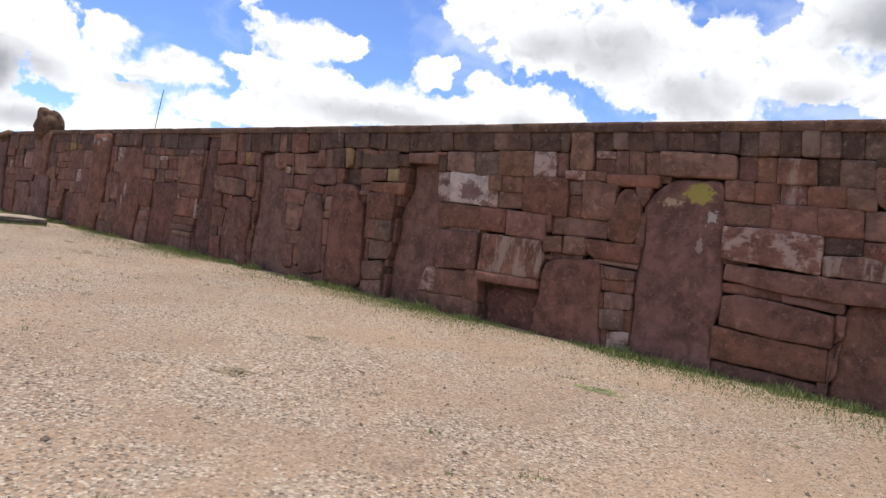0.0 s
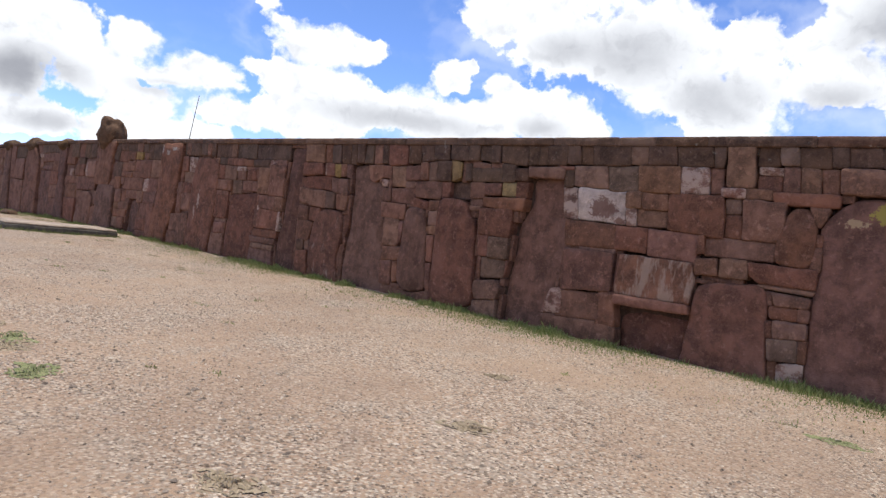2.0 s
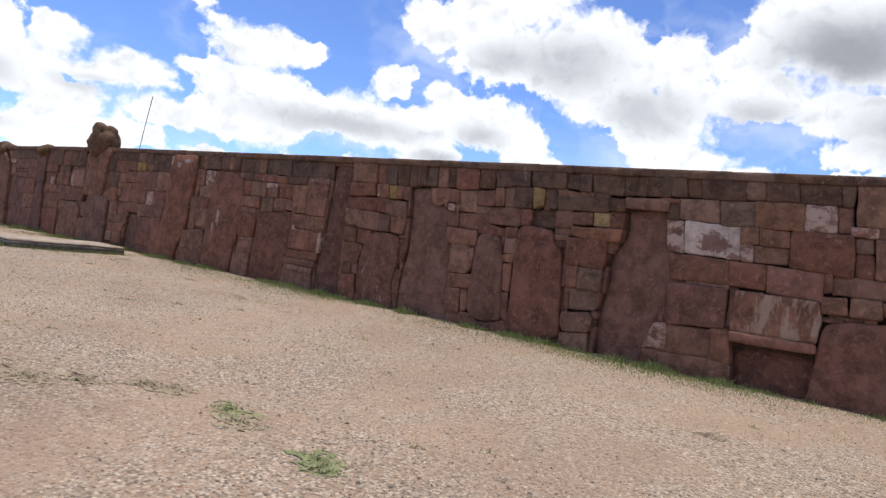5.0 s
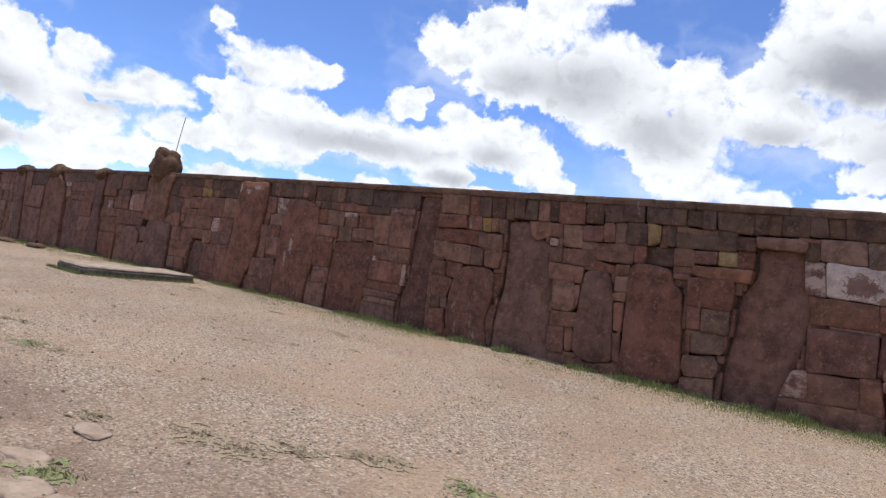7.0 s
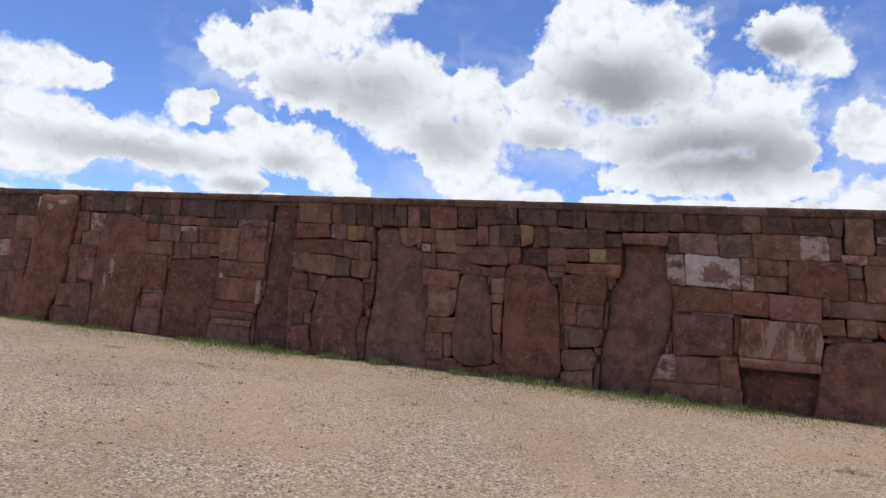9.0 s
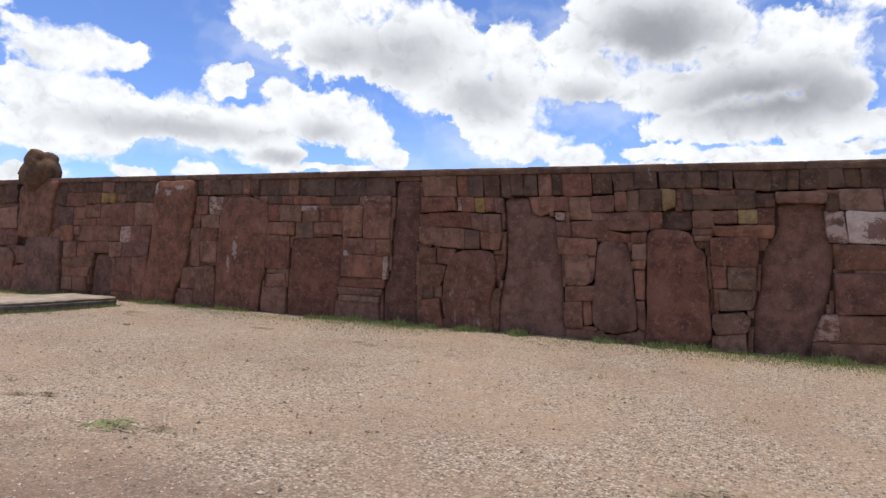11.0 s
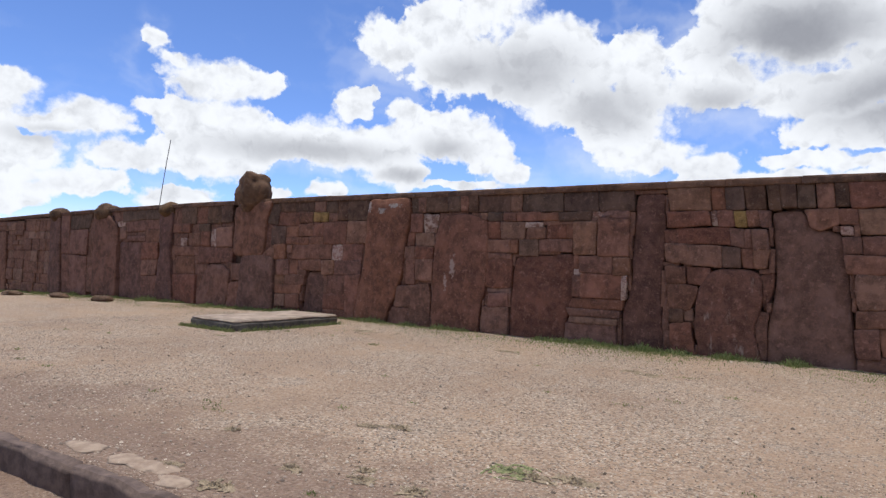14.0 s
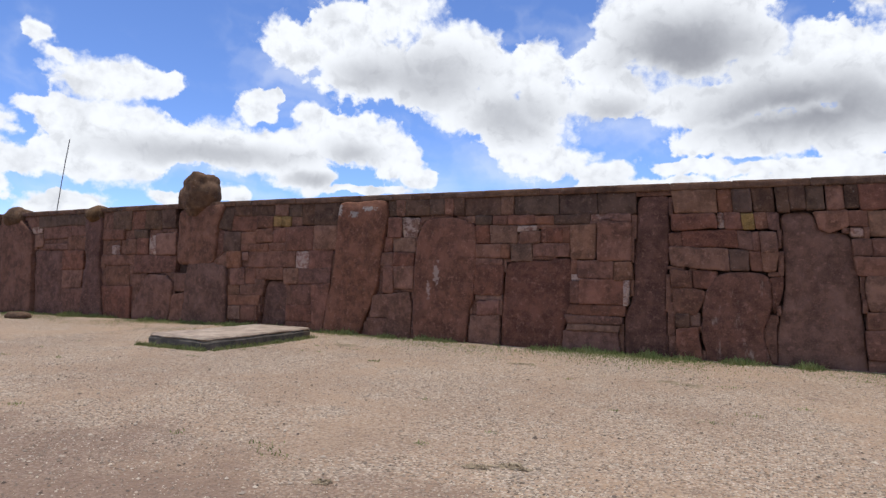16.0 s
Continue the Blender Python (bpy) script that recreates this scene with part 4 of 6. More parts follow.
MIDDLE_3 = [
    ('r', None, (-21.55, 1.92), (-21.27, 1.93), (-21.26, 1.64), (-21.61, 1.62)),
    ('r', None, (-21.25, 1.93), (-20.71, 1.91), (-20.71, 1.64), (-21.26, 1.63)),
    ('r', None, (-21.49, 1.61), (-21.25, 1.62), (-21.24, 0.98), (-21.5, 1.01)),
    ('t', None, (-21.25, 1.62), (-20.71, 1.63), (-20.72, 1.12), (-21.19, 1.11)),
    ('r', None, (-21.76, 0.93), (-20.83, 1.04), (-20.74, 0.67), (-20.78, -0.15), (-21.34, -0.15), (-21.4, 0.44), (-21.81, 0.44)),
    ('t', None, (-21.92, 0.41), (-21.4, 0.41), (-21.38, -0.15), (-21.87, -0.15)),
    ('Bv', -0.03, (-20.6, 2.31), (-20.47, 2.6), (-20.22, 2.71), (-19.67, 2.7), (-19.22, 2.55), (-19.18, 1.84), (-19.21, 1.07), (-19.36, 0.58), (-19.4, -0.15), (-20.67, -0.15), (-20.7, 0.73), (-20.68, 1.63)),
    ('t', None, (-19.39, 2.72), (-19.22, 2.72), (-19.22, 2.58), (-19.38, 2.6)),
]
MIDDLE_4 = [
    ('d', None, (-19.21, 2.74), (-18.84, 2.72), (-18.84, 2.54), (-19.2, 2.55)),
    ('r', None, (-19.21, 2.52), (-18.89, 2.52), (-18.87, 2.14), (-19.2, 2.14)),
    ('t', None, (-18.86, 2.52), (-18.24, 2.5), (-18.26, 2.15), (-18.84, 2.14)),
    ('r', None, (-18.8, 2.72), (-18.47, 2.72), (-18.49, 2.54), (-18.8, 2.54)),
    ('r', None, (-18.46, 2.73), (-17.87, 2.72), (-17.86, 2.54), (-18.45, 2.54)),
    ('p', None, (-18.26, 2.5), (-17.83, 2.5), (-17.84, 2.4), (-18.25, 2.39)),
    ('r', None, (-17.86, 2.7), (-17.48, 2.7), (-17.47, 2.53), (-17.85, 2.55)),
    ('d', None, (-17.48, 2.7), (-16.72, 2.73), (-16.74, 2.53), (-17.46, 2.53)),
    ('r', None, (-17.74, 2.44), (-17.29, 2.44), (-17.28, 2.16), (-17.73, 2.16)),
    ('r', None, (-18.18, 2.38), (-17.75, 2.39), (-17.76, 2.16), (-18.17, 2.14)),
]
MIDDLE_5 = [
    ('r', None, (-17.28, 2.45), (-17.12, 2.45), (-17.11, 2.16), (-17.27, 2.16)),
    ('t', None, (-19.2, 2.11), (-18.6, 2.12), (-18.6, 1.84), (-19.22, 1.84)),
    ('r', None, (-18.59, 2.12), (-18.41, 2.12), (-18.43, 1.83), (-18.59, 1.83)),
    ('g', None, (-18.4, 2.12), (-17.94, 2.13), (-17.92, 1.77), (-18.38, 1.78)),
    ('r', None, (-17.91, 2.13), (-17.12, 2.14), (-17.14, 1.88), (-17.89, 1.87)),
    ('t', -0.02, (-17.11, 2.5), (-16.6, 2.5), (-16.61, 1.83), (-17.09, 1.83)),
    ('r', -0.03, (-16.56, 2.58), (-15.93, 2.55), (-15.93, 1.81), (-16.55, 1.8)),
    ('p', None, (-16.7, 2.71), (-16.38, 2.72), (-16.39, 2.6), (-16.7, 2.6)),
    ('r', None, (-16.37, 2.72), (-15.94, 2.71), (-15.93, 2.57), (-16.53, 2.59)),
    ('r', None, (-19.18, 1.82), (-18.57, 1.81), (-18.58, 1.69), (-19.18, 1.68)),
]
MIDDLE_6 = [
    ('r', None, (-19.21, 1.67), (-18.55, 1.69), (-18.58, 1.05), (-19.2, 1.05)),
    ('t', None, (-19.19, 1.02), (-18.58, 1.05), (-18.58, 0.94), (-19.19, 0.93)),
    ('r', None, (-19.11, 0.9), (-18.64, 0.93), (-18.63, 0.65), (-19.13, 0.6)),
    ('r', None, (-19.29, 0.59), (-18.63, 0.63), (-18.63, -0.15), (-19.31, -0.15)),
    ('Br', 0.05, (-18.46, 1.74), (-17.14, 1.83), (-17.05, 1.73), (-17.1, 0.92), (-17.26, 0.39), (-17.29, -0.15), (-18.6, -0.15), (-18.57, 0.63), (-18.53, 1.27)),
    ('r', None, (-16.96, 1.79), (-16.25, 1.8), (-16.26, 1.45), (-16.95, 1.46)),
    ('r', None, (-17.08, 1.82), (-16.98, 1.82), (-16.98, 1.53), (-17.08, 1.53)),
    ('p', None, (-17.08, 1.54), (-16.88, 1.52), (-16.87, 1.39), (-17.08, 1.4)),
    ('t', None, (-16.22, 1.77), (-15.92, 1.78), (-15.88, 1.44), (-16.23, 1.41)),
]
MIDDLE_7 = [
    ('r', None, (-17.09, 1.38), (-16.92, 1.38), (-16.93, 0.95), (-17.1, 0.95)),
    ('r', -0.02, (-16.91, 1.43), (-16.04, 1.42), (-16.05, 0.95), (-16.91, 0.94)),
    ('p', None, (-16.04, 1.41), (-15.94, 1.41), (-15.97, 0.94), (-16.05, 0.93)),
    ('r', None, (-17.1, 0.92), (-16.02, 0.92), (-16.03, 0.73), (-17.19, 0.71)),
    ('r', None, (-17.21, 0.7), (-16.07, 0.7), (-16.09, 0.57), (-17.14, 0.55)),
    ('t', None, (-17.14, 0.53), (-16.12, 0.53), (-16.14, 0.42), (-17.18, 0.41)),
    ('r', None, (-17.24, 0.39), (-16.17, 0.41), (-16.12, -0.15), (-17.26, -0.15)),
]
SWIRL_1 = [
    ('d', None, (-23.51, 3.13), (-22.81, 3.13), (-22.84, 2.59), (-23.52, 2.6)),
    ('d', None, (-23.92, 3.13), (-23.53, 3.13), (-23.54, 2.61), (-23.92, 2.61)),
    ('d', None, (-24.33, 3.13), (-23.94, 3.13), (-23.94, 2.81), (-24.33, 2.81)),
    ('t', None, (-24.75, 3.13), (-24.35, 3.13), (-24.37, 2.85), (-24.75, 2.86)),
    ('d', None, (-25.56, 3.13), (-24.78, 3.13), (-24.79, 2.83), (-25.56, 2.86)),
    ('d', None, (-26.15, 3.13), (-25.56, 3.13), (-25.58, 2.86), (-26.15, 2.88)),
    ('r', None, (-26.3, 2.89), (-25.37, 2.84), (-25.39, 2.46), (-26.29, 2.48)),
    ('r', None, (-25.35, 2.85), (-24.85, 2.83), (-24.85, 2.55), (-25.35, 2.56)),
    ('y', None, (-24.81, 2.83), (-24.55, 2.82), (-24.55, 2.59), (-24.81, 2.59)),
    ('y', None, (-24.51, 2.82), (-24.27, 2.81), (-24.27, 2.58), (-24.51, 2.58)),
]
SWIRL_2 = [
    ('t', None, (-24.25, 2.83), (-23.94, 2.8), (-23.94, 2.57), (-24.25, 2.58)),
    ('t', None, (-23.52, 2.57), (-22.81, 2.56), (-22.87, 2.01), (-23.55, 1.99)),
    ('r', None, (-24.39, 2.55), (-23.56, 2.56), (-23.59, 1.99), (-24.4, 1.96)),
    ('d', None, (-26.47, 2.44), (-25.92, 2.44), (-25.92, 1.95), (-26.51, 1.92)),
    ('r', None, (-25.9, 2.42), (-25.41, 2.46), (-25.43, 2.14), (-25.9, 2.13)),
    ('t', None, (-25.39, 2.49), (-24.83, 2.52), (-24.85, 2.19), (-25.38, 2.17)),
    ('r', None, (-24.83, 2.47), (-24.41, 2.54), (-24.4, 2.18), (-24.83, 2.17)),
    ('r', None, (-25.9, 2.12), (-24.97, 2.13), (-24.99, 1.95), (-25.89, 1.95)),
    ('t', None, (-24.95, 2.15), (-24.4, 2.15), (-24.4, 1.96), (-24.95, 1.97)),
    ('r', None, (-26.38, 1.92), (-25.89, 1.93), (-25.89, 1.53), (-26.37, 1.5)),
]
SWIRL_3 = [
    ('t', None, (-25.83, 1.91), (-25.64, 1.91), (-25.65, 1.71), (-25.83, 1.71)),
    ('r', None, (-25.61, 1.93), (-24.11, 1.96), (-24.1, 1.56), (-25.63, 1.53)),
    ('p', None, (-24.09, 1.93), (-23.69, 1.95), (-23.7, 1.53), (-24.08, 1.5)),
    ('r', None, (-23.65, 1.98), (-22.96, 1.99), (-23.01, 1.55), (-23.66, 1.53)),
    ('r', None, (-25.4, 1.5), (-24.48, 1.53), (-24.47, 1.25), (-25.35, 1.23)),
    ('r', None, (-26.22, 1.48), (-25.76, 1.5), (-25.75, 1.08), (-26.21, 1.06)),
    ('r', None, (-25.74, 1.5), (-25.42, 1.5), (-25.41, 1.1), (-25.73, 1.1)),
    ('t', None, (-24.44, 1.5), (-23.99, 1.53), (-24, 1.15), (-24.43, 1.13)),
    ('r', None, (-23.97, 1.53), (-23.01, 1.55), (-23.03, 1.18), (-23.98, 1.15)),
    ('t', None, (-26.36, 1.04), (-25.95, 1.07), (-25.94, 0.8), (-26.36, 0.78)),
]
SWIRL_4 = [
    ('r', None, (-25.9, 1.07), (-25.12, 1.09), (-25.16, 0.82), (-25.9, 0.79)),
    ('r', None, (-26.32, 0.76), (-25.22, 0.81), (-25.28, 0.56), (-26.31, 0.53)),
    ('Br', 0.12, (-25.08, 1.17), (-24.43, 1.21), (-24.39, 0.56), (-24.38, 0.16), (-25.28, -0.15)),
    ('r', None, (-24.2, 1.12), (-23.58, 1.13), (-23.58, 0.64), (-24.23, 0.62)),
    ('r', None, (-24.35, 0.59), (-23.58, 0.63), (-23.58, 0.24), (-24.37, 0.21)),
    ('r', None, (-23.55, 1.13), (-22.99, 1.17), (-23.1, 0.6), (-23.24, -0.15), (-23.54, 0.19)),
    ('t', None, (-26.27, 0.5), (-25.88, 0.51), (-25.87, 0.18), (-26.26, 0.16)),
    ('r', None, (-25.83, 0.51), (-25.3, 0.55), (-25.28, 0.16), (-25.83, 0.13)),
    ('r', None, (-24.36, 0.19), (-23.24, 0.2), (-23.26, -0.15), (-24.36, -0.15)),
    ('d', None, (-26.53, 3.13), (-26.17, 3.13), (-26.29, 2.5), (-26.88, 2.58)),
]
SWIRL_5 = [
    ('r', None, (-26.91, 2.58), (-26.47, 2.45), (-26.51, 1.92), (-26.89, 1.69)),
    ('r', None, (-26.89, 1.65), (-26.4, 1.92), (-26.39, 1.53), (-26.89, 1.53)),
    ('d', None, (-28.88, 3.11), (-28.35, 3.12), (-28.34, 2.6), (-28.87, 2.58)),
    ('d', None, (-29.55, 3.11), (-28.9, 3.11), (-28.92, 2.55), (-29.6, 2.57)),
    ('r', None, (-30.15, 3.1), (-29.58, 3.11), (-29.63, 2.57), (-30.14, 2.54)),
    ('d', None, (-30.93, 3.09), (-30.15, 3.1), (-30.17, 2.55), (-30.92, 2.56)),
    ('t', None, (-29.1, 2.4), (-28.34, 2.45), (-28.33, 1.84), (-29.09, 1.84)),
    ('p', None, (-29.41, 2.36), (-29.1, 2.37), (-29.11, 1.84), (-29.4, 1.85)),
    ('r', None, (-29.89, 2.3), (-29.44, 2.29), (-29.43, 1.85), (-29.88, 1.85)),
    ('t', None, (-30.41, 2.25), (-29.92, 2.26), (-29.91, 1.85), (-30.4, 1.82)),
]
SWIRL_6 = [
    ('d', None, (-30.03, 2.54), (-29.47, 2.53), (-29.46, 2.31), (-29.97, 2.3)),
    ('p', None, (-31, 2.07), (-30.69, 2.07), (-30.68, 1.82), (-30.99, 1.82)),
    ('r', None, (-31.44, 2.54), (-30.47, 2.55), (-30.47, 2.27), (-31.44, 2.27)),
    ('r', None, (-31.31, 1.79), (-30.02, 1.82), (-30.01, 1.54), (-31.3, 1.5)),
    ('r', None, (-29.99, 1.82), (-28.33, 1.81), (-28.37, 1.36), (-29.16, 1.32), (-29.98, 1.3)),
    ('r', None, (-31.25, 1.48), (-30.23, 1.5), (-30.22, 0.91), (-31.23, 0.9)),
    ('Br', -0.02, (-29.39, 1.27), (-28.69, 1.24), (-28.39, 1.06), (-28.43, 0.66), (-28.6, -0.17), (-30.04, -0.18), (-29.94, 0.37), (-29.7, 0.87)),
    ('r', None, (-31.41, 0.87), (-30.11, 0.9), (-30.12, -0.19), (-31.39, -0.2)),
    ('r', None, (-28.41, 0.7), (-27.94, 0.79), (-28.03, -0.17), (-28.55, -0.17)),
]
SWIRL_7 = [
    ('r', None, (-28.34, 1.31), (-27.83, 1.31), (-27.92, 0.84), (-28.36, 0.83)),
    ('Br', -0.08, (-32.14, 3.01), (-31.48, 3.06), (-31.44, 2.54), (-31.51, 1.55), (-31.27, -0.2), (-32.34, -0.22), (-32.18, 0.82), (-32.08, 1.64)),
    ('d', None, (-33.07, 3.06), (-32.2, 3.07), (-32.19, 2.72), (-33.06, 2.73)),
    ('d', None, (-34.58, 3.04), (-33.1, 3.06), (-33.09, 2.73), (-34.57, 2.63)),
    ('r', None, (-32.93, 2.73), (-32.19, 2.72), (-32.18, 2.38), (-32.93, 2.39)),
    ('p', None, (-34.95, 2.66), (-34.33, 2.69), (-34.39, 2.48), (-34.94, 2.47)),
    ('r', None, (-34.27, 2.69), (-32.96, 2.71), (-32.96, 2.35), (-33.4, 2.32), (-34.26, 2.28)),
    ('t', None, (-34.73, 2.42), (-34.29, 2.44), (-34.32, 2.07), (-34.72, 2.02)),
    ('r', None, (-33.05, 2.36), (-32.12, 2.36), (-32.11, 1.95), (-33.04, 1.94)),
]
SWIRL_8 = [
    ('r', None, (-34.25, 2.11), (-33.08, 2.13), (-33.07, 1.96), (-34.25, 1.97)),
    ('r', None, (-33.33, 1.93), (-32.26, 1.92), (-32.25, 1.37), (-33.31, 1.33)),
    ('Br', 0.06, (-34.79, 1.92), (-33.39, 1.95), (-33.28, -0.23), (-34.74, -0.26)),
    ('t', None, (-33.31, 1.31), (-32.31, 1.37), (-32.36, 0.82), (-33.3, 0.76)),
    ('r', None, (-33.27, 0.73), (-32.3, 0.78), (-32.37, -0.22), (-33.25, -0.23)),
    ('Br', -0.08, (-36.42, 2.9), (-35.55, 2.98), (-34.84, 2.47), (-34.8, -0.26), (-36.37, -0.3), (-36.47, 0.74), (-36.4, 1.95)),
    ('r', None, (-38.35, 1.38), (-37.09, 1.34), (-37.05, -0.31), (-38.3, -0.34)),
    ('r', None, (-38.38, 2.35), (-37.01, 2.37), (-37.06, 1.43), (-38.35, 1.42)),
    ('d', None, (-38.47, 2.95), (-36.76, 2.99), (-36.93, 2.43), (-38.46, 2.39)),
    ('Br', -0.06, (-39.86, 2.92), (-39.18, 2.93), (-38.99, -0.36), (-40.01, -0.39)),
]
SWIRL_9 = [
    ('r', None, (-39.09, 2.94), (-38.48, 2.95), (-38.43, 1.42), (-39.05, 1.42)),
    ('r', None, (-39.04, 1.38), (-38.39, 1.38), (-38.34, -0.35), (-38.99, -0.36)),
]
ROWS_OF_BLOCKS = [EAST_1, EAST_2, EAST_3, EAST_4, EAST_5, EAST_6, PALE_1, PALE_2, PALE_3, PALE_4, PALE_5, PALE_6, PALE_7, PILLAR_1, PILLAR_2, PILLAR_3, PILLAR_4, PILLAR_5, PILLAR_6, PILLAR_7, PILLAR_8, PILLAR_9, PILLAR_10, PILLAR_11, MIDDLE_1, MIDDLE_2, MIDDLE_3, MIDDLE_4, MIDDLE_5, MIDDLE_6, MIDDLE_7, SWIRL_1, SWIRL_2, SWIRL_3, SWIRL_4, SWIRL_5, SWIRL_6, SWIRL_7, SWIRL_8, SWIRL_9]
CHINKS_1 = [
    (-40.31, 2.25, -39.89, 2.71), (-40.31, 1.81, -39.91, 2.27), (-40.31, 1.37, -39.93, 1.83), (-40.31, 0.93, -39.95, 1.39),
    (-40.31, 0.49, -39.97, 0.95), (-40.31, 0.05, -39.99, 0.51), (-40.31, 2.69, -39.87, 2.91), (-38.43, 1.39, -38.37, 1.85),
    (-39.15, 2.41, -39.09, 2.87), (-40.31, -0.01, -40.01, 0.07), (-38.45, 2.03, -38.39, 2.39), (-38.43, 1.83, -38.37, 2.05),
    (-39.13, 2.05, -39.07, 2.19), (-37.05, -0.01, -36.51, 0.45), (-37.05, 0.43, -36.51, 0.89), (-37.07, 0.87, -36.53, 1.33),
    (-37.03, 1.31, -36.49, 1.77), (-37.01, 1.75, -36.47, 2.21), (-36.87, 2.19, -36.43, 2.63), (-36.77, 2.61, -36.43, 2.97),
    (-37.01, 2.19, -36.85, 2.41), (-36.53, -0.01, -36.45, 0.45), (-36.55, 0.87, -36.47, 1.33), (-36.49, 1.77, -36.41, 2.21),
]
CHINKS_2 = [
    (-36.51, 1.43, -36.43, 1.77), (-36.53, 0.43, -36.47, 0.89), (-37.41, 1.35, -37.01, 1.41), (-36.83, 2.61, -36.75, 2.77),
    (-36.43, 2.91, -36.31, 3.01), (-36.47, -0.01, -36.41, 0.13), (-36.51, 1.31, -36.45, 1.45), (-36.91, 2.39, -36.85, 2.51),
    (-35.15, 2.69, -34.61, 3.03), (-35.41, 2.87, -35.13, 3.03), (-34.83, 1.93, -34.73, 2.39), (-34.65, 1.93, -34.31, 2.03),
    (-36.31, 2.95, -35.87, 3.01), (-35.27, 2.77, -35.13, 2.89), (-34.83, 2.37, -34.73, 2.47), (-34.35, 2.45, -34.29, 2.63),
    (-35.05, 2.61, -34.95, 2.71), (-34.75, 1.93, -34.63, 2.01), (-35.47, 2.91, -35.39, 3.01), (-33.63, 2.13, -33.09, 2.31),
    (-34.29, 2.13, -33.75, 2.27), (-33.77, 2.13, -33.61, 2.29), (-33.11, 2.13, -33.05, 2.33), (-32.35, 0.79, -32.29, 0.95),
]
CHINKS_3 = [
    (-31.43, 2.55, -30.93, 3.01), (-31.45, 1.81, -31.01, 2.25), (-30.67, 1.83, -30.41, 2.25), (-31.43, 0.95, -31.25, 1.41),
    (-31.49, 1.39, -31.31, 1.79), (-31.03, 2.07, -30.65, 2.25), (-32.31, 0.89, -32.17, 1.35), (-32.25, 1.39, -32.11, 1.85),
    (-30.47, 2.27, -30.29, 2.55), (-31.47, 2.99, -30.93, 3.09), (-32.29, 0.61, -32.21, 0.91), (-32.31, 0.35, -32.25, 0.63),
    (-32.25, 1.83, -32.11, 1.93), (-31.41, 0.89, -31.25, 0.97), (-32.19, 1.23, -32.13, 1.41), (-31.47, 1.25, -31.41, 1.41),
    (-31.49, 1.77, -31.33, 1.83), (-31.33, 1.39, -31.25, 1.49), (-30.21, 0.91, -29.67, 1.29), (-30.11, 0.47, -29.89, 0.93),
    (-30.31, 2.27, -30.03, 2.53), (-29.45, 2.41, -28.93, 2.55), (-28.93, 2.45, -28.39, 2.57), (-30.21, 1.27, -29.99, 1.53),
]
CHINKS_4 = [
    (-30.11, 0.09, -29.99, 0.49), (-28.55, 1.15, -28.35, 1.35), (-29.69, 1.07, -29.53, 1.29), (-29.91, 0.67, -29.79, 0.93),
    (-28.93, 1.25, -28.53, 1.33), (-29.45, 2.37, -29.11, 2.43), (-29.55, 1.15, -29.47, 1.31), (-30.11, -0.01, -30.01, 0.11),
    (-29.81, 0.79, -29.73, 0.93), (-30.01, 0.31, -29.95, 0.49), (-29.69, 0.97, -29.61, 1.09), (-29.91, 0.55, -29.85, 0.69),
    (-28.41, 0.71, -28.35, 0.85), (-28.45, 1.09, -28.35, 1.17), (-28.41, 2.45, -28.35, 2.59), (-28.65, 1.21, -28.53, 1.27),
    (-30.05, 2.27, -29.99, 2.39), (-26.97, -0.01, -26.43, 0.45), (-26.97, 0.43, -26.43, 0.89), (-26.97, 0.87, -26.43, 1.33),
    (-26.97, 1.31, -26.43, 1.51), (-26.97, 2.77, -26.75, 3.13), (-26.45, -0.01, -26.29, 0.45), (-26.45, 1.05, -26.29, 1.49),
]
CHINKS_5 = [
    (-26.45, 0.43, -26.33, 0.77), (-26.45, 0.75, -26.37, 1.07), (-26.77, 2.93, -26.65, 3.13), (-26.97, 1.49, -26.91, 1.95),
    (-26.97, 1.93, -26.91, 2.39), (-26.97, 2.37, -26.91, 2.79), (-26.93, 2.61, -26.85, 2.79), (-26.49, 2.45, -26.35, 2.51),
    (-26.67, 2.99, -26.61, 3.13), (-26.77, 2.83, -26.71, 2.95), (-26.31, -0.01, -25.83, 0.15), (-25.85, -0.01, -25.31, 0.13),
    (-25.89, 1.51, -25.63, 1.69), (-25.41, 1.09, -25.09, 1.23), (-24.39, 0.61, -24.29, 1.07), (-26.31, 1.05, -26.23, 1.49),
    (-24.59, -0.01, -24.37, 0.09), (-25.29, 0.35, -25.21, 0.57), (-24.85, 2.51, -24.59, 2.57), (-25.23, 0.57, -25.17, 0.77),
    (-25.33, 0.03, -25.25, 0.15), (-24.41, 1.05, -24.29, 1.13), (-24.71, -0.01, -24.57, 0.05), (-24.31, 0.61, -24.23, 1.07),
]
